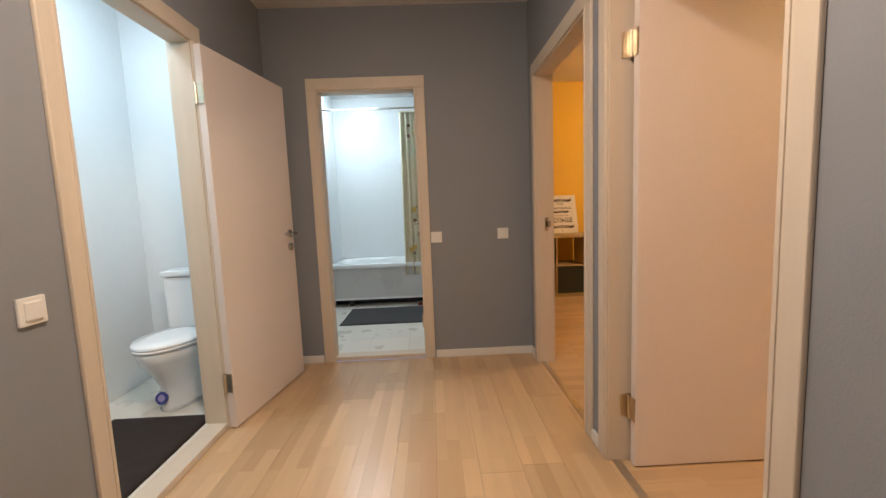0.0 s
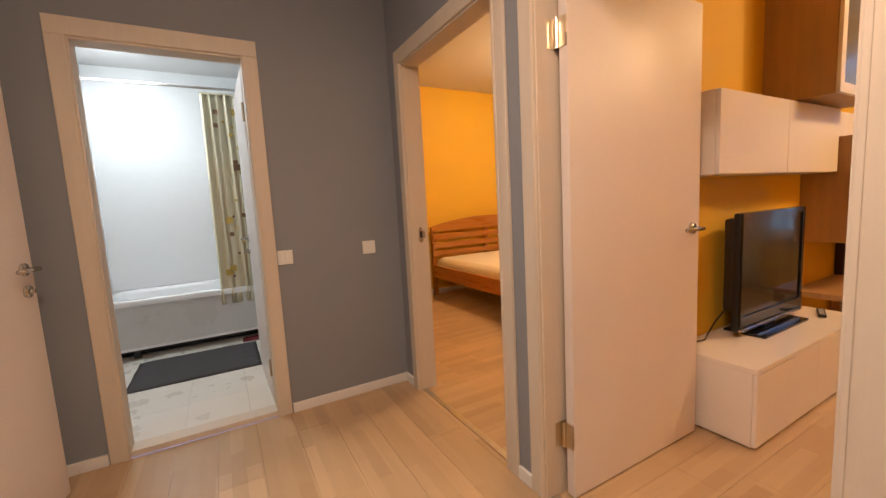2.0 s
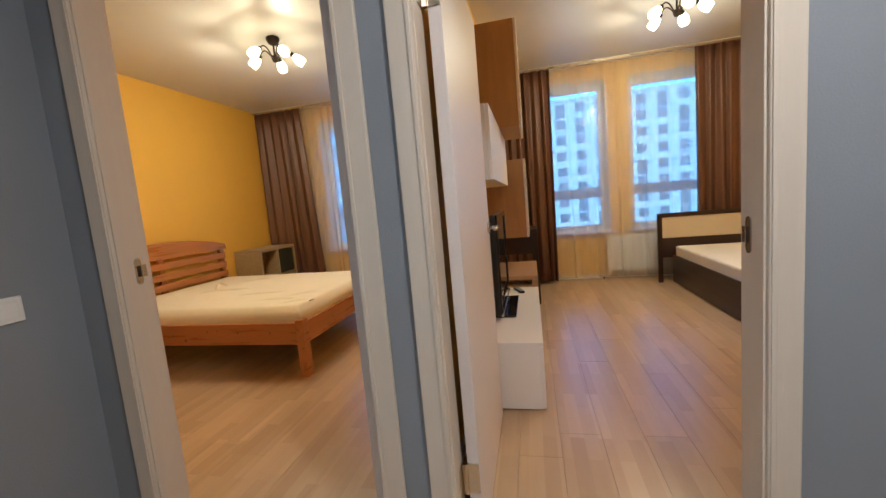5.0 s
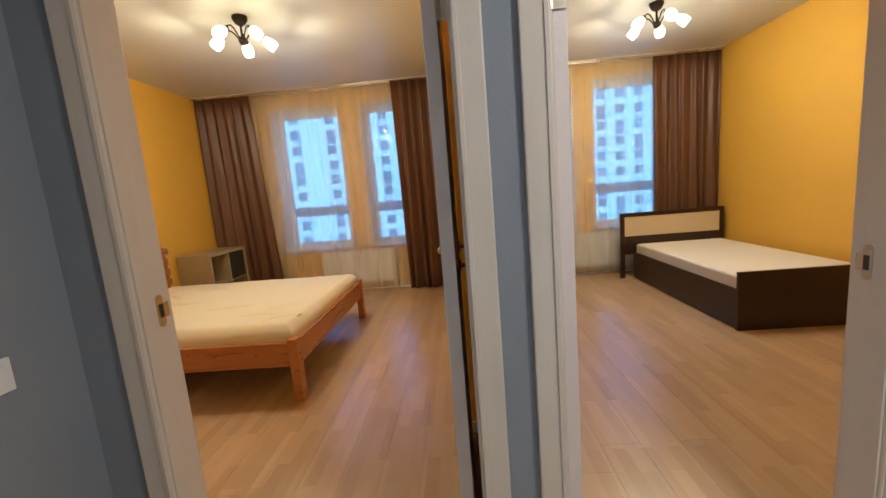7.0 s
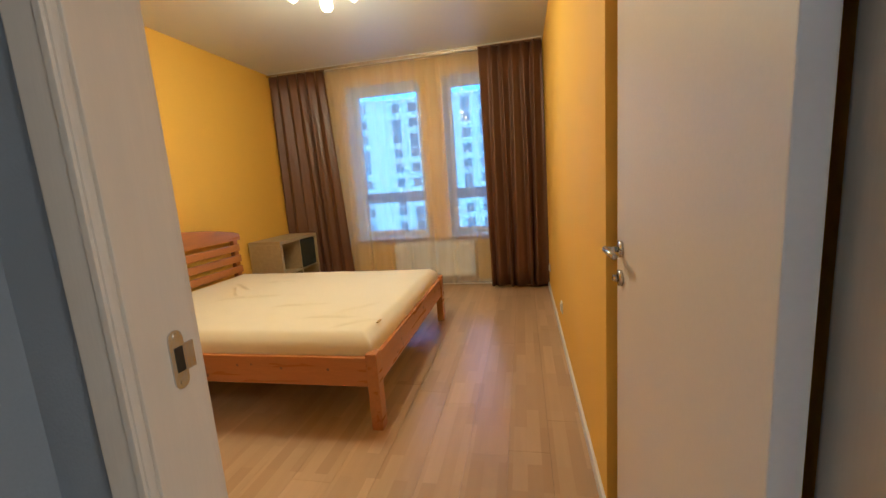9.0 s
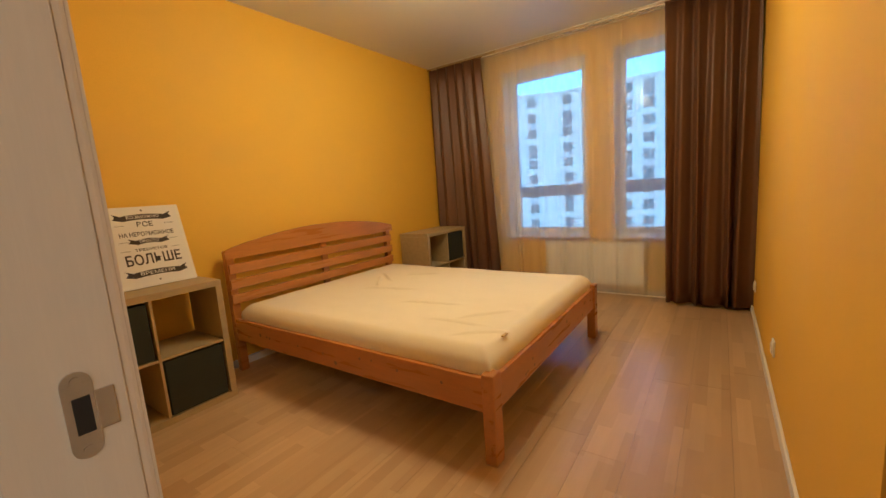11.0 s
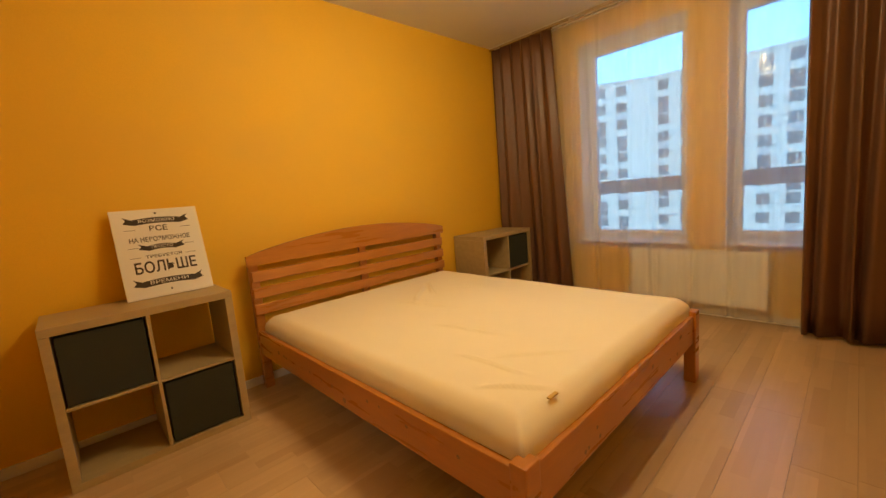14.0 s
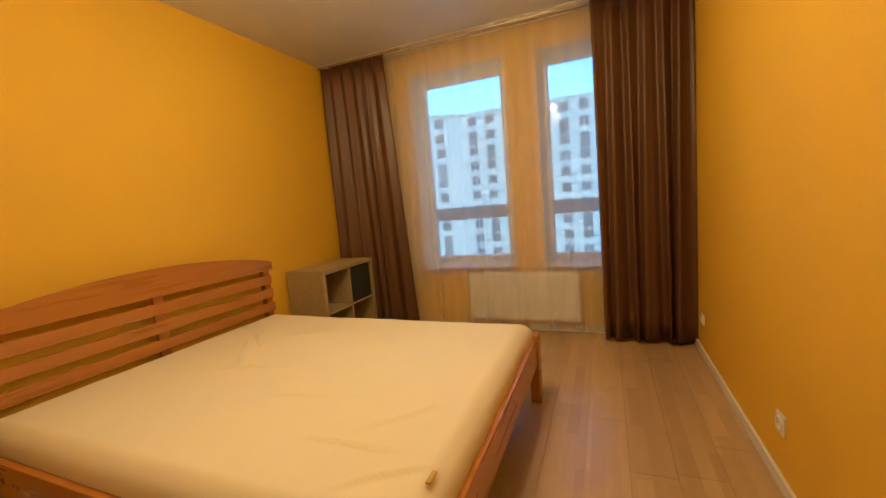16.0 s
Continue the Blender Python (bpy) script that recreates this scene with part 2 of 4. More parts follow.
def lathe(bm, rings, n=24, centre=(0, 0), m=None):
    """A turned shape from (radius, z) rings."""
    loops = []
    for r, z in rings:
        loops.append([bm.verts.new(((m or Matrix()) @ Vector((centre[0] + r * math.cos(6.28319 * i / n), centre[1] + r * math.sin(6.28319 * i / n), z)))) for i in range(n)])
    for lo, hi in zip(loops, loops[1:]):
        for i in range(n):
            bm.faces.new((lo[i], lo[(i + 1) % n], hi[(i + 1) % n], hi[i]))
    return bm


def loft(bm, loops, cap=True):
    made = [[bm.verts.new(v) for v in loop] for loop in loops]
    n = len(made[0])
    for lo, hi in zip(made, made[1:]):
        for i in range(n):
            bm.faces.new((lo[i], lo[(i + 1) % n], hi[(i + 1) % n], hi[i]))
    if cap:
        bm.faces.new(list(reversed(made[0])))
        bm.faces.new(made[-1])
    return bm


def mesh_of(bm, mat, smooth=False):
    me = bpy.data.meshes.new("mesh")
    bmesh.ops.recalc_face_normals(bm, faces=bm.faces)
    bm.to_mesh(me)
    bm.free()
    me.materials.append(mat)
    if smooth:
        for f in me.polygons:
            f.use_smooth = True
    return me


def part(name, bm, mat, parent=None, label="", smooth=False, m=None):
    ob = new(name, mesh_of(bm, mat, smooth))
    if parent:
        ob.parent = parent
    if m is not None:
        ob.matrix_basis = m
    if label:
        ob["label"] = label
    return ob


def thing(name, label, category, m=None, group="", kind=""):
    ob = new(name)
    ob.empty_display_size = 0.1
    if m is not None:
        ob.matrix_basis = m
    return tagged(ob, label, category, group, kind)


def B():
    return bmesh.new()


def wall(name, axis, lo, hi, a0, a1, z1, holes, mat, label, z0=0.0):
    """A wall leaf from lo to hi across, from a0 to a1 along, with openings (from, to, bottom, top)."""
    bm = B()
    put = (lambda u0, u1, p0, p1: bx(bm, lo, hi, u0, u1, p0, p1)) if axis == "x" else (lambda u0, u1, p0, p1: bx(bm, u0, u1, lo, hi, p0, p1))
    at = a0
    for h0, h1, b, t in sorted(holes):
        put(at, h0, z0, z1)
        if b > z0:
            put(h0, h1, z0, b)
        put(h0, h1, t, z1)
        at = h1
    put(at, a1, z0, z1)
    return tagged(part(name, bm, mat), label, "wall", kind="structure")


# ---- walls, floors, ceilings ----
HD = 2.055
BIG, BEDD = (0.804, 1.691, 0, HD), (1.864, 2.831, 0, HD)
WCD, BATHD = (1.331, 2.134, 0, HD), (-0.601, 0.164, 0, HD)
W1, W2 = (3.41, 4.34, 0.62, 2.49), (2.21, 3.14, 0.62, 2.49)
L1, L2 = (0.39, 1.32, 0.62, 2.52), (-0.79, 0.14, 0.62, 2.52)
wall("wall_hall_east", "x", 0.97, 1.02, -1.3, 3.0, 2.6, [BIG, BEDD], GREY, "matt grey-blue painted hallway wall")
wall("wall_hall_north", "y", 3.0, 3.05, -0.99, 1.02, 2.6, [BATHD], GREY, "matt grey-blue painted hallway end wall")
wall("wall_hall_west", "x", -0.99, -0.94, -1.3, 3.0, 2.6, [WCD], GREY, "matt grey-blue painted hallway wall")
wall("wall_hall_south", "y", -1.35, -1.30, -0.99, 1.02, 2.6, [], GREY, "matt grey-blue painted hallway wall")
wall("wall_bedroom_west", "x", 1.02, 1.07, 1.795, 5.34, 2.7, [BEDD], YELLOW, "warm yellow painted bedroom wall")
wall("wall_bedroom_north", "y", 5.24, 5.34, 1.07, 5.33, 2.7, [], YELLOW, "warm yellow painted bedroom wall")
wall("wall_bedroom_south", "y", 1.795, 1.83, 1.07, 1.915, 2.7, [], YELLOW, "warm yellow recess wall behind the door")
wall("wall_bedroom_south_thick", "y", 1.795, 1.992, 1.915, 5.33, 2.7, [], YELLOW, "warm yellow painted bedroom wall")
wall("wall_bedroom_window", "x", 5.33, 5.63, 1.795, 5.34, 2.7, [W1, W2], YELLOW, "yellow outer wall with two tall windows")
wall("wall_living_west", "x", 1.02, 1.07, -1.45, 1.795, 2.7, [BIG], YELLOW, "warm yellow painted living room wall")
wall("wall_living_north", "y", 1.76, 1.795, 1.07, 5.33, 2.7, [], YELLOW, "warm yellow painted living room wall")
wall("wall_living_south", "y", -1.45, -1.35, 1.07, 5.33, 2.7, [], YELLOW, "warm yellow painted living room wall")
wall("wall_living_window", "x", 5.33, 5.63, -1.45, 1.795, 2.7, [L1, L2], YELLOW, "yellow outer wall with two tall windows")
wall("wall_bath_south", "y", 3.05, 3.10, -1.0, 0.95, 2.6, [BATHD], TILE, "white bathroom wall")
for nm, ax, lo, hi, a0, a1 in (("wall_bath_east", "x", 0.90, 1.02, 3.10, 5.32), ("wall_bath_west", "x", -1.05, -1.0, 3.05, 5.32), ("wall_bath_north", "y", 5.32, 5.37, -1.05, 1.02)):
    wall(nm, ax, lo, hi, a0, a1, 2.6, [], TILE, "glossy white bathroom wall")
wall("wall_toilet_east", "x", -1.04, -0.99, 1.1, 3.05, 2.6, [WCD], TILE, "glossy white toilet room wall")
for nm, ax, lo, hi, a0, a1 in (("wall_toilet_west", "x", -1.87, -1.82, 1.05, 3.05), ("wall_toilet_south", "y", 1.05, 1.1, -1.82, -0.99), ("wall_toilet_north", "y", 2.86, 2.95, -1.82, -1.04)):
    wall(nm, ax, lo, hi, a0, a1, 2.6, [], TILE, "glossy white toilet room wall")


def slab(name, x0, x1, y0, y1, z0, z1, mat, label, category):
    return tagged(part(name, bx(B(), x0, x1, y0, y1, z0, z1), mat), label, category, kind="structure")


slab("ceiling_hall", -1.0, 1.02, -1.35, 3.07, 2.6, 2.7, CEIL, "smooth white hallway ceiling", "ceiling")
slab("ceiling_bedroom", 1.02, 5.63, 1.795, 5.34, 2.7, 2.8, CEIL, "smooth white bedroom ceiling", "ceiling")
slab("ceiling_living", 1.02, 5.63, -1.45, 1.795, 2.7, 2.8, CEIL, "smooth white living room ceiling", "ceiling")
slab("ceiling_bath", -1.05, 1.02, 3.07, 5.55, 2.6, 2.7, CEIL, "white bathroom ceiling", "ceiling")
slab("ceiling_toilet", -1.87, -1.0, 1.05, 3.07, 2.6, 2.7, CEIL, "white toilet room ceiling", "ceiling")


def skirting(runs):
    for x0, x1, y0, y1 in runs:
        bm = bx(B(), x0, x1, y0, y1, 0, 0.058, 0.004)
        tagged(part("baseboard", bm, SKIRT), "narrow white skirting board along the wall", "skirting", "skirting boards", "structure")


T = 0.014
skirting([(-0.94, -0.65, 3.0 - T, 3.0), (0.215, 0.97, 3.0 - T, 3.0), (0.97 - T, 0.97, 2.876, 3.0 - T), (0.97 - T, 0.97, 1.736, 1.819), (0.97 - T, 0.97, -1.3, 0.756),
          (-0.94, -0.94 + T, 2.182, 2.98), (-0.94, -0.94 + T, -1.3, 1.284),
          (1.07, 5.33, 5.24 - T, 5.24), (1.901, 5.33, 1.992, 1.992 + T), (1.901, 1.915, 1.83, 1.992), (1.07, 1.07 + T, 2.89, 5.22), (5.33 - T, 5.33, 2.0, 5.22),
          (1.1, 5.33, 1.76 - T, 1.76), (1.07, 5.33, -1.35, -1.35 + T), (5.33 - T, 5.33, -1.33, 1.74), (1.07, 1.07 + T, -1.33, 0.75)])

# ---- doors ----


def door(name, m, w, label, swing, leafw, depth=0.10):
    """Opening from u=0 to w, hall face v=0, far face v=depth. swing: hinge u, v and angle of the leaf."""
    d = thing(name, label, "door", m, kind="structure")
    for u0, u1, nm in ((-0.036, 0.0, "jamb"), (w, w + 0.036, "jamb")):
        part(nm, bx(B(), u0, u1, -0.003, depth + 0.003, 0, 2.02, 0.002), CASING, d)
    part("head_jamb", bx(B(), -0.036, w + 0.036, -0.003, depth + 0.003, 2.02, 2.055, 0.002), CASING, d)
    for v0, v1 in ((-0.016, -0.0005), (depth + 0.0005, depth + 0.016)):
        for u0, u1, z0, z1 in ((-0.080, -0.006, 0, 2.030), (w + 0.006, w + 0.080, 0, 2.030), (-0.080, w + 0.080, 2.030, 2.112)):
            c = part("casing", bx(B(), u0, u1, v0, v1, z0, z1, 0.005), CASING, d)
            if z0 == 0:
                e0, e1 = (u1 - 0.016, u1 - 0.004) if u0 < 0 else (u0 + 0.004, u0 + 0.016)
                o = v0 - 0.004 if v0 < 0 else v1 - 0.001
                part("casing_bead", bx(B(), e0, e1, o, o + 0.005, 0, z1, 0.0015), CASING, c)
    hu, hv, ang = swing
    lm = pose(hu, hv, 0, 0, 0, ang)
    leaf = part("leaf", bx(B(), 0.0, leafw, -0.04, 0.0, 0.008, 2.008, 0.003), DOORWHITE, d, "plain white laminate door leaf standing open", m=lm)
    for s, y in ((-1, -0.04), (1, 0.0)):
        bm = B()
        cyl(bm, (leafw - 0.06, y, 1.02), (leafw - 0.06, y + s * 0.009, 1.02), 0.026)
        cyl(bm, (leafw - 0.06, y + s * 0.009, 1.02), (leafw - 0.06, y + s * 0.05, 1.02), 0.009)
        cyl(bm, (leafw - 0.05, y + s * 0.046, 1.02), (leafw - 0.175, y + s * 0.046, 1.02), 0.0095)
        part("handle", bm, CHROME, leaf, "brushed steel lever handle", True)
        if name == "door_1":
            continue
        bm = cyl(B(), (leafw - 0.06, y, 0.93), (leafw - 0.06, y + s * 0.010, 0.93), 0.025)
        cyl(bm, (leafw - 0.06, y + s * 0.010, 0.93), (leafw - 0.06, y + s * 0.026, 0.93), 0.012, 0.009)
        part("thumb_turn", bm, CHROME, leaf, "round steel privacy lock", True)
    for z in (0.26, 1.77):
        bm = bx(B(), -0.0015, 0.0, -0.038, -0.002, z - 0.05, z + 0.05)
        bx(bm, -0.005, -0.0035, -0.036, 0.0, z - 0.05, z + 0.05)
        cyl(bm, (-0.006, 0.004, z - 0.052), (-0.006, 0.004, z + 0.052), 0.0075, n=12)
        for k in (-0.03, 0.0, 0.03):
            cyl(bm, (-0.0008, -0.025, z + k), (0.0006 - 0.003, -0.025, z + k), 0.004, n=8)
        if name == "door_1":
            bx(bm, -0.040, -0.002, 0.017, 0.0195, z - 0.05, z + 0.05, 0.001)
            cyl(bm, (-0.004, 0.009, z - 0.052), (-0.004, 0.009, z + 0.052), 0.0085, n=12)
        part("hinge", bm, BRASS, leaf, "nickel-plated butt hinge", m=pose(0, -0.048 if name == "door_2" else 0, 0))
    part("lock_plate", bx(B(), leafw, leafw + 0.002, -0.032, -0.008, 0.88, 1.12), CHROME, leaf)
    return d


def strike(d, u, s, v):
    bm = bx(B(), *sorted((u, u + s * 0.003)), v - 0.013, v + 0.013, 0.975, 1.045)
    for z in (0.975, 1.045):
        cyl(bm, (u, v, z), (u + s * 0.0026, v, z), 0.0128, n=20)
    bx(bm, *sorted((u, u + s * 0.0035)), v + 0.012, v + 0.03, 0.988, 1.032, 0.001)
    for z in (0.972, 1.048):
        cyl(bm, (u + s * 0.003, v, z), (u + s * 0.0038, v, z), 0.0045, n=10)
    p = part("strike_plate", bm, CHROME, d, "steel strike plate")
    part("latch_hole", bx(B(), *sorted((u + s * 0.003, u + s * 0.0037)), v - 0.006, v + 0.009, 0.99, 1.03), BLACKMATT, p)


d1 = door("door_1", pose(0.97, 1.655, 0, 0, 0, -90), 0.815, "open white door in bleached ash frame to the living room", (0.020, 0.086, 90), 0.84)
d2 = door("door_2", pose(0.97, 2.795, 0, 0, 0, -90), 0.895, "open white door in bleached ash frame to the bedroom", (0.828, 0.082, 90), 0.815)
d3 = door("door_3", pose(-0.94, 1.367, 0, 0, 0, 90), 0.731, "white toilet door opened into the hallway", (0.728, -0.020, -9.6), 0.755)
d4 = door("door_4", pose(-0.565, 3.0, 0, 0, 0, 0), 0.693, "white bathroom door opened inward", (0.691, 0.124, 91), 0.69)
strike(d2, 0.0, 1, 0.062)
strike(d1, 0.815, -1, 0.062)
for nm, bm in (("threshold_strip", bx(B(), 0.985, 1.02, 0.84, 1.655, 0.0, 0.006, 0.002)), ("threshold_strip", bx(B(), 0.985, 1.02, 1.90, 2.795, 0.0, 0.006, 0.002))):
    tagged(part(nm, bm, THRESH), "thin metal threshold strip in the doorway", "threshold", "thresholds", "structure")
tagged(part("threshold_bath", bx(B(), -0.565, 0.128, 3.0, 3.10, 0.0, 0.035, 0.004), CASING), "low wooden sill of the bathroom door", "threshold", kind="structure")
tagged(part("threshold_toilet", bx(B(), -1.04, -0.935, 1.367, 2.098, 0.0, 0.034, 0.004), CASING), "low wooden sill of the toilet door", "threshold", kind="structure")

# ---- windows ----


def window(name, y0, y1, z0, z1, label):
    d = thing(name, label, "window", kind="structure")
    X0, X1, f = 5.50, 5.57, 0.04
    for a0, a1, b0, b1 in ((y0, y0 + f, z0, z1), (y1 - f, y1, z0, z1), (y0 + f, y1 - f, z0, z0 + f), (y0 + f, y1 - f, z1 - f - 0.01, z1)):
        part("window_frame", bx(B(), X0, X1, a0, a1, b0, b1, 0.006), PVC, d)
    s = 0.042
    ya, yb, za, zb = y0 + f, y1 - f, z0 + f, z1 - f - 0.01
    for a0, a1, b0, b1 in ((ya, ya + s, za, zb), (yb - s, yb, za, zb), (ya + s, yb - s, za, za + s), (ya + s, yb - s, zb - s, zb)):
        part("sash", bx(B(), X0 - 0.018, X1 - 0.01, a0, a1, b0, b1, 0.008), PVC, d)
    g = part("pane", bx(B(), 5.528, 5.534, ya + s, yb - s, za + s, zb - s), GLASS, d)
    g.visible_shadow = False
    part("window_sill", bx(B(), 5.27, X0, y0 - 0.03, y1 + 0.03, z0 - 0.012, z0 + 0.012, 0.006), PVC, d, "white window sill")
    for a0, a1 in ((y0, y0 + 0.008), (y1 - 0.008, y1)):
        part("reveal", bx(B(), 5.329, X0, a0, a1, z0 + 0.012, z1), PVC, d)
    part("reveal", bx(B(), 5.329, X0, y0 + 0.008, y1 - 0.008, z1 - 0.008, z1), PVC, d)
    hy = ya + 0.025
    part("handle", bx(bx(B(), X0 - 0.03, X0 - 0.018, hy - 0.014, hy + 0.014, 1.18, 1.25, 0.003), X0 - 0.055, X0 - 0.04, hy - 0.009, hy + 0.009, 1.08, 1.22, 0.004), PVC, d)
    part("guard_rail", bx(B(), 5.62, 5.65, y0, y1, 1.06, 1.19, 0.004), RAILGREY, d, "grey outer guard rail")
    return d


for k, (y0, y1, z0, z1) in enumerate((W1, W2, L1, L2)):
    window("window_%d" % (k + 1), y0, y1, z0, z1, "tall white plastic window with a single sash")

# ---- curtains ----


def drape(name, y0, y1, x, z0, z1, folds, depth, mat, label, lean=0.0, thick=0.003, seed=1, group="curtains", narrow=0.0, flare=0.0):
    rnd = random.Random(seed)
    n, rows = folds * 12, 14
    ph = [rnd.uniform(-0.7, 0.7) for _ in range(folds + 1)]
    bm = B()
    grid = []
    for j in range(rows + 1):
        v = j / rows
        z = z1 + (z0 - z1) * v
        line = []
        for i in range(n + 1):
            u = i / n
            k = u * folds
            p = ph[int(min(k, folds - 1e-6))] * (1 - (k % 1)) + ph[min(folds, int(k) + 1)] * (k % 1)
            amp = depth * (0.55 + 0.45 * v) * (0.75 + 0.25 * math.sin(2.3 * k + seed))
            off = amp * math.sin(6.28319 * k + p + 0.5 * v * math.sin(k * 1.7 + seed))
            off += 0.25 * amp * math.sin(12.566 * k + 2 * p)
            uu = u + 0.25 / folds * math.sin(6.28319 * k * 0.5 + seed) * v
            yy = y0 + (y1 - y0) * uu - flare * v * (1 - u)
            pinch = narrow * math.sin(math.pi * min(1, v * 1.1)) * (u - 0.5) * (y1 - y0)
            line.append(bm.verts.new((x + off + lean * v, yy - pinch, z)))
        grid.append(line)
    for a, b in zip(grid, grid[1:]):
        for i in range(n):
            bm.faces.new((a[i], a[i + 1], b[i + 1], b[i]))
    d = thing(name, label, "curtain", group=group)
    c = part("cloth", bm, mat, d, smooth=True)
    if thick:
        s = c.modifiers.new("thickness", "SOLIDIFY")
        s.thickness = thick
    part("header_tape", bx(B(), x - 0.012, x + 0.012, min(y0, y1), max(y0, y1), z1 - 0.012, z1 + 0.004, 0.003), mat, d)
    return d


def rod(y0, y1):
    d = thing("curtain_rail", "slim white ceiling curtain rail", "curtain rail", group="curtain rails")
    part("track", bx(B(), 5.10, 5.16, y0, y1, 2.676, 2.70, 0.004), PVC, d)
    part("bead_strip", bx(B(), 5.092, 5.10, y0, y1, 2.664, 2.69, 0.002), BRASS, d)


rod(2.0, 5.23)
rod(-1.34, 1.75)
drape("drape_curtain", 4.49, 5.21, 5.12, 0.03, 2.675, 6, 0.045, CURTAIN, "dark brown satin curtain drawn to the side", seed=3, flare=0.13)
drape("drape_curtain", 2.01, 2.68, 5.10, 0.03, 2.675, 6, 0.05, CURTAIN, "dark brown satin curtain drawn to the side", seed=5)
drape("drape_curtain", 1.07, 1.70, 5.12, 0.03, 2.675, 6, 0.045, CURTAIN, "dark brown satin curtain drawn to the side", seed=7)
drape("drape_curtain", -1.33, -0.54, 5.12, 0.03, 2.675, 7, 0.045, CURTAIN, "dark brown satin curtain hanging behind the bed", seed=9)
drape("net_curtain", 2.1, 5.0, 5.19, 0.05, 2.675, 22, 0.010, NET, "sheer white net curtain across the windows", thick=0, seed=11, group="net curtains")
drape("net_curtain", -1.28, 1.6, 5.19, 0.05, 2.675, 20, 0.010, NET, "sheer white net curtain across the windows", thick=0, seed=13, group="net curtains")


def radiator(y0, y1, label):
    d = thing("radiator", label, "radiator", group="radiators")
    part("front_panel", bx(B(), 5.235, 5.25, y0, y1, 0.12, 0.57, 0.006), PVC, d)
    part("back_panel", bx(B(), 5.29, 5.305, y0, y1, 0.13, 0.56, 0.004), PVC, d)
    part("side_cover", bx(B(), 5.25, 5.29, y0, y0 + 0.004, 0.14, 0.56), PVC, d)
    part("side_cover", bx(B(), 5.25, 5.29, y1 - 0.004, y1, 0.14, 0.56), PVC, d)
    bm = B()
    for i in range(int((y1 - y0) / 0.03)):
        bx(bm, 5.252, 5.288, y0 + 0.012 + i * 0.03, y0 + 0.024 + i * 0.03, 0.565, 0.569)
    tagged(part("top_grille", bm, PVC, d), kind="stuff")
    for y in (y0 + 0.12, y1 - 0.12):
        part("bracket", bx(B(), 5.305, 5.33, y - 0.015, y + 0.015, 0.2, 0.5, 0.002), PVC, d)
    part("valve", cyl(cyl(B(), (5.27, y1, 0.17), (5.27, y1 + 0.07, 0.17), 0.010), (5.27, y1 + 0.05, 0.0), (5.27, y1 + 0.05, 0.17), 0.009), CHROME, d, smooth=True)


radiator(2.85, 3.85, "white panel radiator under the bedroom windows")
radiator(-0.45, 0.46, "white panel radiator under the living room windows")

# ---- switches and sockets ----


def switch(m, label, wide=0.082, keys=1):
    d = thing("light_switch", label, "light switch", m, "light switches")
    part("frame_plate", bx(B(), -wide / 2, wide / 2, -0.010, 0.0, -0.041, 0.041, 0.004), PLASTIC, d)
    w = (wide - 0.03) / keys
    for k in range(keys):
        u = -wide / 2 + 0.015 + k * w
        part("rocker", bx(B(), u + 0.0008, u + w - 0.0008, -0.015, -0.0095, -0.027, 0.027, 0.003), PLASTIC, d)


switch(pose(0.253, 3.0, 0.935), "white double wall switch beside the bathroom door", keys=2)
switch(pose(0.757, 3.0, 0.945), "white single wall switch on the grey wall")
switch(pose(-0.94, 1.16, 0.905, 0, 0, 90), "white single wall switch beside the toilet door")


def socket(m):
    d = thing("wall_socket", "white wall socket above the skirting", "socket", m, "sockets")
    part("frame_plate", bx(B(), -0.041, 0.041, -0.010, 0.0, -0.041, 0.041, 0.004), PLASTIC, d)
    bm = lathe(B(), [(0.032, 0.0), (0.031, 0.006), (0.020, 0.006), (0.019, 0.0)], 24)
    part("socket_ring", bm, PLASTIC, d, m=pose(0, -0.0095, 0, 90))
    bm = cyl(cyl(B(), (-0.0095, -0.0095, 0), (-0.0095, -0.0108, 0), 0.003, n=8), (0.0095, -0.0095, 0), (0.0095, -0.0108, 0), 0.003, n=8)
    part("pin_holes", bm, BLACKMATT, d)


socket(pose(3.55, 1.992, 0.27, 0, 0, 180))
socket(pose(4.93, 1.992, 0.27, 0, 0, 180))

# ---- lamps ----


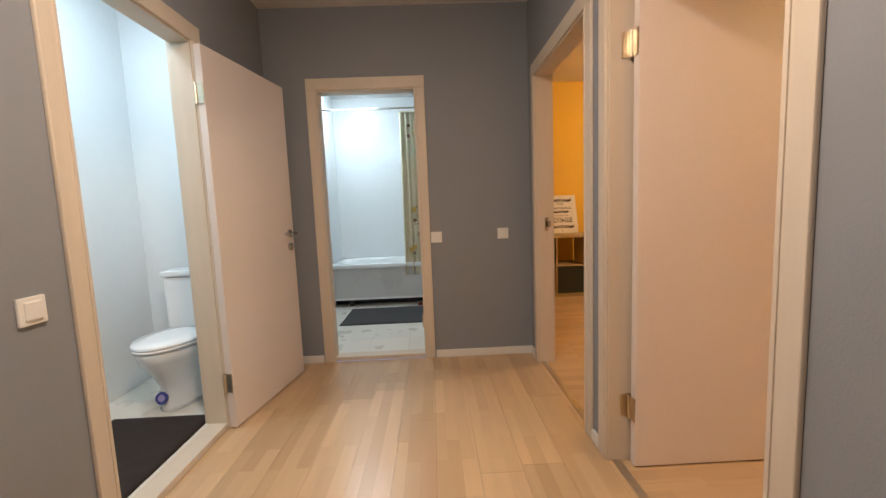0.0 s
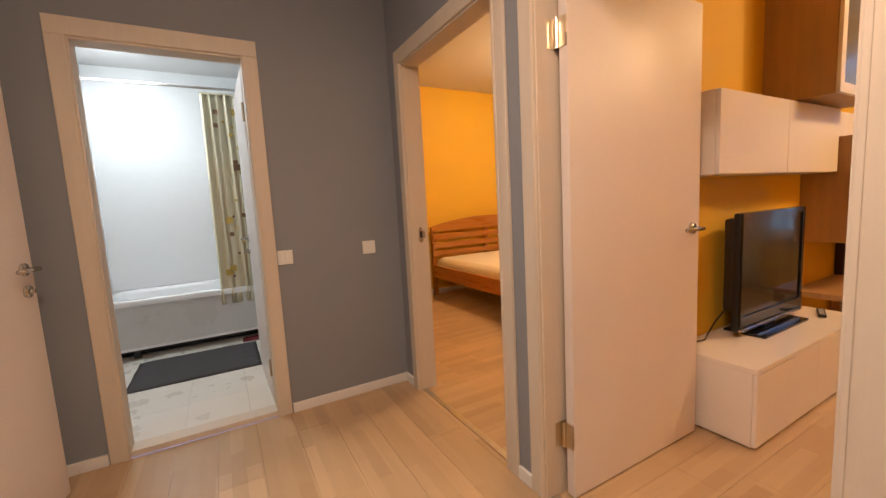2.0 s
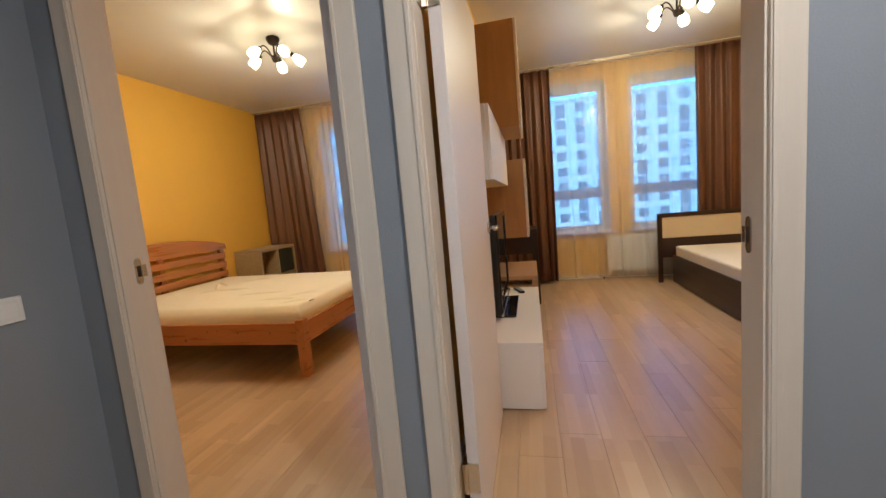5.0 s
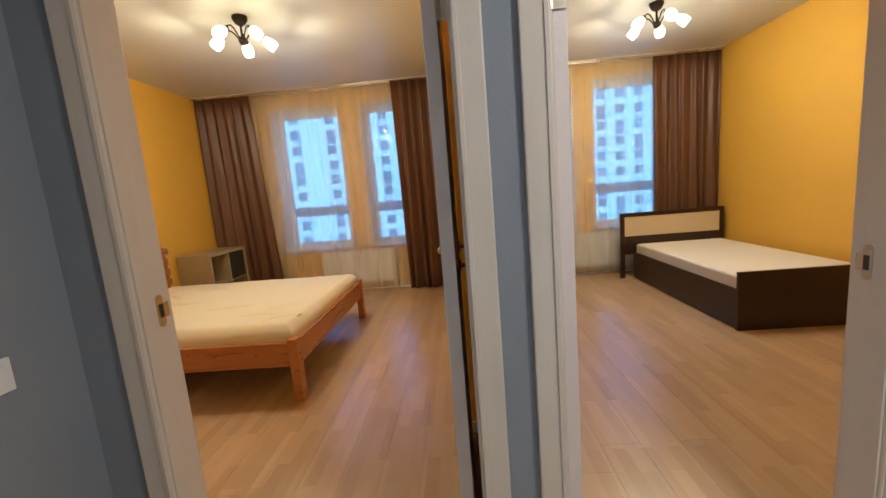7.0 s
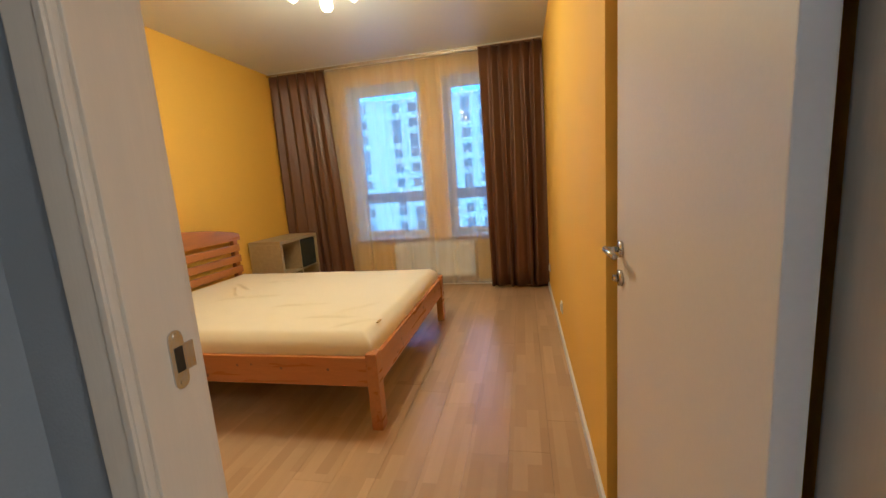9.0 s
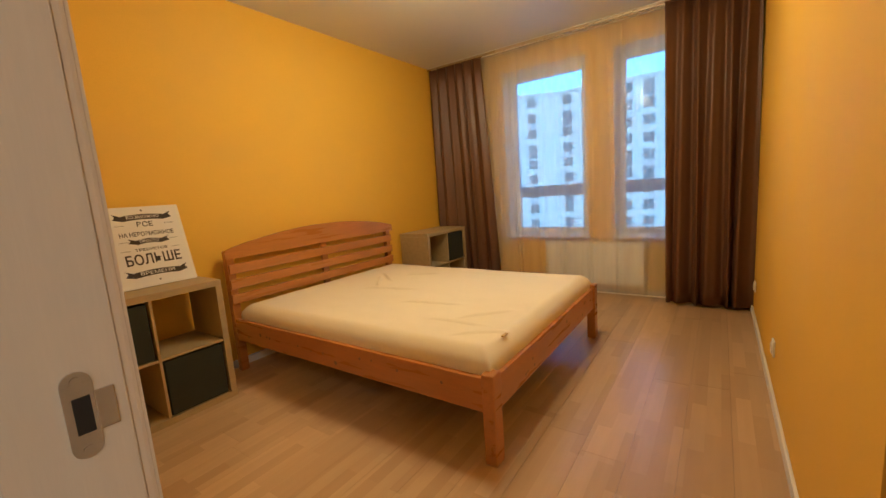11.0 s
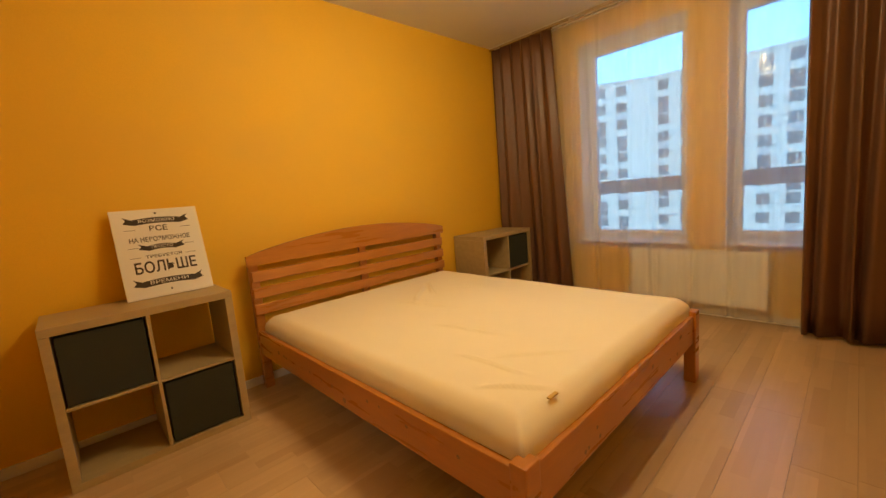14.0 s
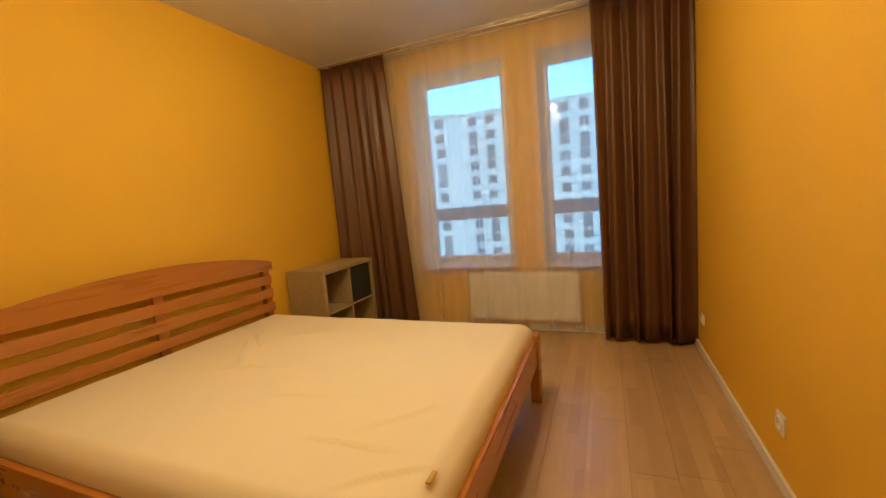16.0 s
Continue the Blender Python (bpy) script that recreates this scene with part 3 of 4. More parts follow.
def chandelier(x, y, z, label, arms, watts, turn=0.0):
    d = thing("ceiling_lamp", label, "ceiling lamp", pose(x, y, z, 0, 0, turn), "ceiling lamps")
    part("ceiling_cup", lathe(B(), [(0.0, 0.0), (0.055, 0.0), (0.056, -0.018), (0.038, -0.05), (0.022, -0.062), (0.0, -0.062)], 24), IRON, d, smooth=True)
    bm = cyl(B(), (0, 0, -0.06), (0, 0, -0.16), 0.008, n=12)
    lathe(bm, [(0.0, -0.145), (0.026, -0.15), (0.03, -0.175), (0.018, -0.20), (0.0, -0.205)], 20)
    part("stem", bm, IRON, d, smooth=True)
    for k in range(arms):
        a = 6.28319 * k / arms
        c, s = math.cos(a), math.sin(a)
        bm = B()
        pts = [Vector((0.02 * c, 0.02 * s, -0.17))]
        for i in range(1, 9):
            q = i / 8
            r = 0.02 + 0.125 * q
            pts.append(Vector((r * c, r * s, -0.17 + 0.085 * math.sin(q * 2.5) - 0.01 * q)))
        for p, q in zip(pts, pts[1:]):
            cyl(bm, p, q, 0.005, n=8)
        arm = part("arm", bm, IRON, d, smooth=True)
        tip = pts[-1]
        way = Vector((0.78 * c, 0.78 * s, -0.63))
        m = Matrix.Translation(tip) @ way.to_track_quat("Z", "Y").to_matrix().to_4x4()
        part("holder", lathe(B(), [(0.0, -0.012), (0.018, -0.012), (0.022, 0.02), (0.0, 0.02)], 16, m=m), IRON, arm, smooth=True)
        sh = lathe(B(), [(0.020, 0.012), (0.033, 0.035), (0.042, 0.065), (0.041, 0.095), (0.036, 0.112), (0.033, 0.110), (0.037, 0.093), (0.038, 0.066), (0.028, 0.037), (0.016, 0.016)], 24, m=m)
        part("glass_shade", sh, SHADEGLASS, arm, "glowing opal glass tulip shade", True)
        hang = Matrix.Translation(Vector((x, y, z))) @ pose(0, 0, 0, 0, 0, turn)
        lamp("shade_light", "AREA", hang @ Matrix.Translation(tip + way * 0.13) @ way.to_track_quat("-Z", "Y").to_matrix().to_4x4(), 0.68 * watts / arms, WARM, w=0.06, h=0.06)
        lamp("bulb_light", "POINT", Matrix.Translation(Vector((x, y, z)) + pose(0, 0, 0, 0, 0, turn).to_3x3() @ (tip + way * 0.15 + Vector((0, 0, -0.10)))), 0.15 * watts / arms, WARM, radius=0.07)
    return d


chandelier(3.10, 3.46, 2.70, "dark bronze five-arm ceiling lamp with lit tulip shades", 5, BEDWATT, 18)
chandelier(3.65, 0.13, 2.70, "dark bronze five-arm ceiling lamp with lit tulip shades", 5, LIVEWATT, 40)


def disc_lamp(x, y, z, r, label, watts, mat, colour):
    d = thing("ceiling_disc_lamp", label, "ceiling lamp", pose(x, y, z))
    part("base", lathe(B(), [(0.0, 0.0), (r * 0.9, 0.0), (r * 0.95, -0.02), (0.0, -0.02)], 32), PVC, d, smooth=True)
    part("diffuser", lathe(B(), [(r * 0.97, -0.02), (r, -0.03), (r * 0.93, -0.055), (r * 0.6, -0.075), (0.001, -0.08)], 32), mat, d, "round opal diffuser, lit", True)
    lamp("disc_light", "AREA", pose(x, y, z - 0.085), 0.5 * watts, colour, w=r * 1.5, h=r * 1.5)
    lamp("disc_glow", "POINT", pose(x, y, z - 0.26), 0.35 * watts, colour, radius=0.08)


disc_lamp(-0.70, 4.50, 2.60, 0.17, "round white ceiling lamp, lit, in the bathroom", BATHWATT, COLDDISC, COOL)
# the toilet's disc is out of view, added to give that room light
disc_lamp(-1.38, 1.9, 2.60, 0.13, "unseen round white ceiling lamp, added to light the toilet", WCWATT, COLDDISC, COOL)
HALLDISC = glowing("lit_warm_diffuser", (1.0, 0.86, 0.66), 4.0)
disc_lamp(0.0, 0.70, 2.60, 0.15, "round white hallway ceiling lamp, lit", HALLWATT, HALLDISC, (1.0, 0.82, 0.62))

# ---- bedroom ----


def cube_shelf(x, y, label, filled):
    d = thing("cube_shelf", label, "shelf unit", pose(x, y, 0))
    W, D, H, t = 0.77, 0.39, 0.77, 0.038
    for x0, x1, y0, y1, z0, z1, nm in ((0, W, 0, D, H - t, H, "top_board"), (0, W, 0, D, 0, t, "bottom_board"), (0, t, 0, D, t, H - t, "side_board"), (W - t, W, 0, D, t, H - t, "side_board"),
                                       (W / 2 - 0.008, W / 2 + 0.008, 0.004, D, t, H - t, "divider"), (t, W / 2 - 0.008, 0.006, D, H / 2 - 0.008, H / 2 + 0.008, "shelf"),
                                       (W / 2 + 0.008, W - t, 0.006, D, H / 2 - 0.008, H / 2 + 0.008, "shelf")):
        part(nm, bx(B(), x0 + 0.0004, x1 - 0.0004, y0, y1, z0 + 0.0004, z1 - 0.0004, 0.002), SHELFWOOD, d)
    for i, j in filled:
        x0, z0 = (t if i == 0 else W / 2 + 0.008), (t if j == 0 else H / 2 + 0.008)
        w = W / 2 - 0.008 - t
        b = thing("storage_box", "dark green fabric storage box in the cube shelf", "storage box", pose(x + x0 + 0.008, y + 0.012, z0 + 0.001), "storage boxes")
        part("box_body", bx(B(), 0, w - 0.016, 0.004, D - 0.02, 0, w - 0.012, 0.008), BOXDARK, b)
        part("box_front", bx(B(), 0.004, w - 0.020, 0, 0.004, 0.005, w - 0.018, 0.0015), BOXDARK, b)
    return d


cube_shelf(1.352, 4.80, "grey-beige oak two-by-two cube shelf, half filled with boxes", [(0, 1), (1, 0)])
cube_shelf(4.315, 4.825, "grey-beige oak two-by-two cube shelf beside the curtain", [(1, 1)])


def canvas():
    d = thing("canvas_print", "off-white canvas with dark lettering leaning on the wall", "canvas print", pose(1.895, 5.055, 0.772, -15.5, 0, 0))
    W, H = 0.41, 0.50
    part("canvas", bx(B(), -W / 2, W / 2, 0, 0.016, 0, H, 0.002), PAPER, d)

    def words(text, size, z, mat=INK, wide=None):
        cu = bpy.data.curves.new("words", "FONT")
        cu.body, cu.size, cu.align_x, cu.align_y, cu.extrude, cu.offset = text, size, "CENTER", "CENTER", 0.0004, size * 0.018 if mat is INK else 0.0
        tmp = bpy.data.objects.new("words", cu)
        scene.collection.objects.link(tmp)
        bpy.context.view_layer.update()
        me = bpy.data.meshes.new_from_object(tmp)
        bpy.data.objects.remove(tmp)
        me.materials.clear()
        me.materials.append(mat)
        xs = [v.co.x for v in me.vertices]
        k = wide / (max(xs) - min(xs)) if wide and xs else 1
        ob = new("lettering", me)
        ob.parent = d
        ob.matrix_basis = pose(0, -0.0012, z, 90) @ Matrix.Diagonal((k, 1, 1, 1))

    def ribbon(z, w, h):
        bm = B()
        n = 14
        for side in (0,):
            top, bot = [], []
            for i in range(n + 1):
                u = i / n * 2 - 1
                dip = -0.008 * math.cos(u * 1.57)
                top.append(bm.verts.new((u * w / 2, -0.0005, z + h / 2 - dip - 0.008)))
                bot.append(bm.verts.new((u * w / 2, -0.0005, z - h / 2 - dip - 0.008)))
            for i in range(n):
                bm.faces.new((top[i], top[i + 1], bot[i + 1], bot[i]))
        for s in (-1, 1):
            a = [bm.verts.new(p) for p in ((s * w / 2, -0.0004, z + h * 0.15), (s * (w / 2 + 0.045), -0.0004, z + h * 0.75), (s * (w / 2 + 0.03), -0.0004, z + h * 0.2), (s * (w / 2 + 0.045), -0.0004, z - h * 0.35), (s * w / 2, -0.0004, z - h * 0.7))]
            bm.faces.new(a)
        part("ribbon", bm, INK, d, "dark printed ribbon")

    ribbon(0.435, 0.22, 0.034)
    words("ВОЗМОЖНО", 0.026, 0.433, PAPER, 0.17)
    words("ВСЕ", 0.042, 0.385, INK, 0.085)
    words("НА НЕВОЗМОЖНОЕ", 0.036, 0.325, INK, 0.285)
    ribbon(0.283, 0.13, 0.028)
    words("ПРОСТО", 0.022, 0.281, PAPER, 0.10)
    words("ТРЕБУЕТСЯ", 0.022, 0.228, INK, 0.17)
    words("БОЛЬШЕ", 0.085, 0.165, INK, 0.29)
    ribbon(0.085, 0.24, 0.034)
    words("ВРЕМЕНИ", 0.027, 0.083, PAPER, 0.18)
    for z in (0.475, 0.035):
        part("ornament", cyl(B(), (0, 0, z), (0, -0.001, z), 0.006, n=5), INK, d)
    for z in (0.385, 0.283, 0.228):
        for s in (-1, 1):
            part("rule_line", bx(B(), s * 0.105, s * 0.155, -0.001, 0, z - 0.001, z + 0.001), INK, d)


canvas()


def pine_bed():
    d = thing("double_bed", "red-brown stained pine double bed with slatted arched headboard", "bed", pose(2.32, 3.015, 0))
    W, L = 1.74, 2.16
    for x in (0, W - 0.075):
        part("leg", bx(B(), x, x + 0.075, 0, 0.062, 0, 0.425, 0.008), PINE, d)
        part("headboard_post", bx(B(), x + 0.008, x + 0.067, L - 0.05, L, 0, 0.90, 0.008), PINE, d)
    part("foot_rail", bx(B(), 0.075, W - 0.075, 0.012, 0.042, 0.24, 0.40, 0.005), PINE, d)
    for x in (0.012, W - 0.042):
        part("side_rail", bx(B(), x, x + 0.03, 0.062, L - 0.05, 0.24, 0.40, 0.005), PINE_Y, d)
    # pine knots on the outer faces of the rails
    rnd = random.Random(4)
    for k in range(9):
        x, z, r = rnd.uniform(0.15, W - 0.2), rnd.uniform(0.27, 0.37), rnd.uniform(0.006, 0.013)
        part("knot", cyl(B(), (x, 0.0122, z), (x, 0.0114, z), r, n=10), UMBER, d)
    for k in range(12):
        y, z, r = rnd.uniform(0.2, L - 0.2), rnd.uniform(0.27, 0.37), rnd.uniform(0.006, 0.014)
        part("knot", cyl(B(), (0.0122, y, z), (0.0114, y, z), r, n=10), UMBER, d)
    # headboard: straight slats below an arched top board
    for k, z in enumerate((0.51, 0.62, 0.73)):
        part("headboard_slat", bx(B(), 0.005 + 0.004 * k, W - 0.005 - 0.004 * k, L - 0.072, L - 0.05, z, z + 0.072, 0.008), PINE, d)
    n = 24
    front, back = [], []
    for i in range(n + 1):
        u = i / n
        x = -0.005 + u * (W + 0.01)
        top = 0.905 + 0.105 * math.sin(math.pi * u) ** 0.8
        front.append((x, L - 0.074, top))
        back.append((x, L - 0.05, top))
    bm = B()
    loops = []
    for (x, ya, top), (_, yb, _) in zip(front, back):
        loops.append([(x, ya, 0.842), (x, ya, top - 0.006), (x, ya + 0.006, top), (x, yb - 0.006, top), (x, yb, top - 0.006), (x, yb, 0.842)])
    loft(bm, loops)
    part("headboard_top", bm, PINE, d)
    part("middle_stile", bx(B(), W / 2 - 0.03, W / 2 + 0.03, L - 0.05, L - 0.022, 0.3, 0.88, 0.004), PINE, d)
    for k in range(12):
        y = 0.12 + k * 0.165
        part("base_slat", bx(B(), 0.042, W - 0.042, y, y + 0.08, 0.318, 0.336), SHELFWOOD, d)
    for x in (0.042, W - 0.062):
        part("slat_ledge", bx(B(), x, x + 0.02, 0.06, L - 0.06, 0.288, 0.318), PINE, d)
    # mattress under a fitted sheet
    m = thing("mattress", "mattress in a wrinkled cream fitted sheet on the bed", "mattress", pose(2.32, 3.015, 0))
    x0, x1, y0, y1, z0, z1 = 0.052, W - 0.052, 0.045, L - 0.09, 0.338, 0.505
    bm = B()
    nx, ny = 150, 190
    folds = [(0.95, 1.55, 0.9, 0.34, 0.021, 0.011), (1.12, 1.62, 1.15, 0.30, 0.021, 0.011), (0.78, 1.30, 2.05, 0.40, 0.018, 0.011), (0.60, 0.75, 1.9, 0.36, 0.013, 0.011),
             (0.35, 0.40, 1.8, 0.28, 0.012, 0.011), (1.30, 1.35, 2.2, 0.26, 0.012, 0.011), (0.52, 0.32, 2.6, 0.30, 0.012, 0.011), (0.25, 0.20, 2.4, 0.22, 0.012, 0.011)]

    def height(x, y):
        z = 0.006 * noise.noise(Vector((x * 2.1, y * 2.1, 3.0))) + 0.0022 * noise.noise(Vector((x * 8, y * 8, 1.0)))
        for fx, fy, a, ln, h, w in folds:
            c, s = math.cos(a), math.sin(a)
            u, v = (x - fx) * c + (y - fy) * s, -(x - fx) * s + (y - fy) * c
            v += 0.03 * math.sin(u * 9)
            z += 1.3 * h * math.exp(-(v / (0.8 * w)) ** 2) * math.exp(-(u / (ln * 0.55)) ** 4)
        return z

    grid = []
    for j in range(ny + 1):
        row = []
        for i in range(nx + 1):
            x, y = x0 + (x1 - x0) * i / nx, y0 + (y1 - y0) * j / ny
            e = min(x - x0, x1 - x, y - y0, y1 - y)
            drop = 0.048 * max(0, 1 - e / 0.07) ** 2
            row.append(bm.verts.new((x, y, z1 - drop + height(x, y))))
        grid.append(row)
    for j in range(ny):
        for i in range(nx):
            bm.faces.new((grid[j][i], grid[j][i + 1], grid[j + 1][i + 1], grid[j + 1][i]))
    rim = [grid[0][i] for i in range(nx + 1)] + [grid[j][nx] for j in range(1, ny + 1)] + [grid[ny][i] for i in range(nx - 1, -1, -1)] + [grid[j][0] for j in range(ny - 1, 0, -1)]
    prev = rim
    for k, z in enumerate((z1 - 0.075, z1 - 0.11, z0 + 0.02, z0)):
        out = (0.008, 0.010, 0.007, -0.006)[k]
        ring = []
        for v in rim:
            x, y = v.co.x, v.co.y
            w = 0.005 * noise.noise(Vector((x * 5, y * 5, z * 6)))
            dx = (-1 if abs(x - x0) < 1e-5 else 1 if abs(x - x1) < 1e-5 else 0) * (out + w)
            dy = (-1 if abs(y - y0) < 1e-5 else 1 if abs(y - y1) < 1e-5 else 0) * (out + w)
            ring.append(bm.verts.new((x + dx, y + dy, z)))
        for i in range(len(rim)):
            bm.faces.new((prev[i], prev[(i + 1) % len(rim)], ring[(i + 1) % len(rim)], ring[i]))
        prev = ring
    bm.faces.new(prev)
    part("fitted_sheet", bm, SHEET, m, smooth=True)
    part("care_label", bx(B(), 0.25, 0.30, 0.068, 0.082, 0.503, 0.5085), OCHRE, m, "small woven label", m=pose(0, 0, 0))


pine_bed()

# ---- living room ----


def dark_bed():
    d = thing("storage_bed", "wenge-brown bed with cream headboard panel and solid sides", "bed", pose(3.045, -1.29, 0))
    W, L = 1.09, 1.93
    part("footboard", bx(B(), 0, 0.03, 0, W, 0, 0.475, 0.003), WENGE, d)
    part("side_panel", bx(B(), 0.03, L - 0.03, W - 0.025, W - 0.005, 0.012, 0.33, 0.002), WENGE, d)
    part("side_panel", bx(B(), 0.03, L - 0.03, 0.005, 0.025, 0.012, 0.33, 0.002), WENGE, d)
    for y0, y1, z0, z1 in ((0, 0.05, 0, 0.82), (W + 0.10, W + 0.15, 0, 0.82), (0.05, W + 0.10, 0.77, 0.82), (0.05, W + 0.10, 0.30, 0.53)):
        part("headboard_frame", bx(B(), L - 0.03, L, y0, y1, z0, z1, 0.002), WENGE, d)
    part("headboard_panel", bx(B(), L - 0.024, L - 0.006, 0.05, W + 0.10, 0.53, 0.77, 0.001), CREAMPANEL, d, "cream headboard panel")
    part("base_board", bx(B(), 0.03, L - 0.03, 0.025, W - 0.025, 0.26, 0.28), WENGE, d)
    m = thing("single_mattress", "white piped mattress on the wenge bed", "mattress", pose(3.045, -1.29, 0))
    part("mattress_body", bx(B(), 0.036, L - 0.036, 0.03, W - 0.03, 0.282, 0.435, 0.03), WHITESHEET, m, smooth=False)
    for z in (0.300, 0.418):
        bm = B()
        for a, b in (((0.06, W - 0.03, z), (L - 0.06, W - 0.03, z)), ((0.036, 0.06, z), (0.036, W - 0.06, z))):
            cyl(bm, a, b, 0.005, n=8)
        part("piping", bm, WHITESHEET, m)


dark_bed()


def tv_bench():
    d = thing("tv_bench", "low white television bench with two flap doors", "tv bench", pose(1.945, 1.362, 0))
    W, D, H = 1.345, 0.39, 0.385
    part("body", bx(B(), 0, W, 0.018, D, 0.012, H - 0.022, 0.002), CABWHITE, d)
    part("top_board", bx(B(), 0, W, 0.0, D, H - 0.022, H, 0.003), CABWHITE, d)
    part("plinth", bx(B(), 0.03, W - 0.03, 0.05, D - 0.02, 0, 0.012), CABWHITE, d)
    for x0, x1 in ((0.003, W / 2 - 0.002), (W / 2 + 0.002, W - 0.003)):
        part("flap_door", bx(B(), x0, x1, 0.0, 0.0175, 0.016, H - 0.026, 0.002), CABWHITE, d)


def television():
    d = thing("television", "black flat television on a rectangular gloss stand", "television", pose(2.672, 1.60, 0.386))
    W, z0, z1 = 0.375, 0.035, 0.675
    part("casing", bx(B(), -W, W, 0.0, 0.035, z0, z1, 0.010), BLACKMATT, d)
    part("rear_housing", bx(B(), -W + 0.03, W - 0.03, 0.034, 0.095, z0 + 0.10, z1 - 0.03, 0.02), BLACKMATT, d)
    for a in ((-W, W, z0 + 0.02, z0 + 0.085), (-W, W, z1 - 0.03, z1), (-W, -W + 0.032, z0 + 0.085, z1 - 0.03), (W - 0.032, W, z0 + 0.085, z1 - 0.03)):
        part("bezel", bx(B(), a[0], a[1], -0.012, 0.0005, a[2], a[3], 0.003), BLACKGLOSS, d)
    part("screen", bx(B(), -W + 0.032, W - 0.032, -0.004, -0.0005, z0 + 0.085, z1 - 0.03), BLACKGLOSS, d, "dark reflecting screen")
    part("lower_trim", bx(B(), -W, W, -0.014, 0.0005, z0, z0 + 0.019, 0.004), CHROME, d, "thin silver strip under the screen")
    part("neck", bx(B(), -0.07, 0.07, 0.002, 0.04, 0.014, z0 + 0.03, 0.005), BLACKMATT, d)
    part("stand_base", bx(B(), -0.27, 0.27, -0.085, 0.12, 0, 0.015, 0.005), BLACKGLOSS, d, "rectangular gloss black base plate")
    r = thing("remote_control", "slim black remote control on the bench", "remote control", pose(3.14, 1.52, 0.386, 0, 0, 20))
    part("body", bx(B(), -0.09, 0.09, -0.02, 0.02, 0, 0.018, 0.006), BLACKMATT, r)
    for i in range(6):
        part("key", bx(B(), -0.07 + i * 0.024, -0.058 + i * 0.024, -0.011, 0.011, 0.0175, 0.0195, 0.001), PANELGREY, r)
    c = bpy.data.curves.new("cable", "CURVE")
    c.dimensions, c.bevel_depth, c.bevel_resolution = "3D", 0.004, 2
    sp = c.splines.new("POLY")
    pts = [(2.40, 1.66, 0.60), (2.28, 1.71, 0.45), (2.15, 1.69, 0.392), (2.03, 1.71, 0.391), (1.97, 1.735, 0.40), (1.935, 1.74, 0.30)]
    sp.points.add(len(pts) - 1)
    for p, q in zip(sp.points, pts):
        p.co = (*q, 1)
    c.materials.append(BLACKMATT)
    ob = new("cable", c)
    me = bpy.data.meshes.new_from_object(ob)
    bpy.data.objects.remove(ob)
    tagged(new("power_cable", me), "black television cable behind the bench", "cable")


def wall_cabinet(name, x0, x1, y0, z0, z1, label, body_mat, glass):
    y1 = 1.759
    d = thing(name, label, "wall cabinet", pose(x0, y0, z0), "wall cabinets")
    W, D, H = x1 - x0, y1 - y0, z1 - z0
    part("body", bx(B(), 0, W, 0.020, D, 0, H, 0.002), body_mat, d)
    if glass:
        f = 0.055
        fr = part("door", bx(B(), f, W - f, 0.004, 0.010, f, H - f), SMOKED, d, "dark frosted glass pane")
        for a0, a1, b0, b1 in ((0, f, 0, H), (W - f, W, 0, H), (f, W - f, 0, f), (f, W - f, H - f, H)):
            part("door_frame", bx(B(), a0, a1, 0, 0.0185, b0, b1, 0.002), CABWHITE, fr, "white door frame")
    else:
        for a0, a1 in ((0.002, W / 2 - 0.0015), (W / 2 + 0.0015, W - 0.002)):
            part("door", bx(B(), a0, a1, 0, 0.0185, 0.002, H - 0.002, 0.002), body_mat, d)


tv_bench()
television()
wall_cabinet("wall_cabinet", 2.0, 3.42, 1.565, 1.262, 1.655, "white double-door cabinet hung low on the wall", CABWHITE, False)
wall_cabinet("wall_cabinet", 3.43, 3.98, 1.60, 1.495, 1.655, "small white cabinet above the glass-fronted one", CABWHITE, False)
wall_cabinet("glass_cabinet", 2.86, 3.54, 1.41, 1.668, 2.40, "light oak cabinet with white-framed frosted glass door", CABOAK, True)
wall_cabinet("glass_cabinet", 3.45, 4.10, 1.41, 0.80, 1.485, "light oak cabinet with white-framed frosted glass door", CABOAK, True)


def bench_table():
    d = thing("low_table", "low oak side table beside the television bench", "table", pose(3.30, 1.36, 0))
    part("tabletop", bx(B(), 0, 0.80, 0, 0.385, 0.445, 0.48, 0.003), CABOAK, d)
    for x, y in ((0.0, 0.0), (0.75, 0.0), (0.0, 0.33), (0.75, 0.33)):
        part("leg", bx(B(), x, x + 0.05, y, y + 0.05, 0, 0.4445, 0.003), CABOAK, d)


bench_table()


def dark_desk():
    d = thing("desk", "dark wenge side desk beside the curtain", "desk", pose(4.13, 1.335, 0))
    part("desk_top", bx(B(), 0, 0.50, 0, 0.42, 0.78, 0.81, 0.003), WENGE, d)
    for x in (0.0, 0.45):
        for y in (0.0, 0.37):
            part("leg", bx(B(), x, x + 0.05, y, y + 0.05, 0, 0.78, 0.002), WENGE, d)
    part("apron", bx(B(), 0.05, 0.45, 0.01, 0.03, 0.55, 0.78, 0.002), WENGE, d)
    part("apron", bx(B(), 0.01, 0.03, 0.05, 0.37, 0.55, 0.78, 0.002), WENGE, d)


dark_desk()

# ---- bathroom ----


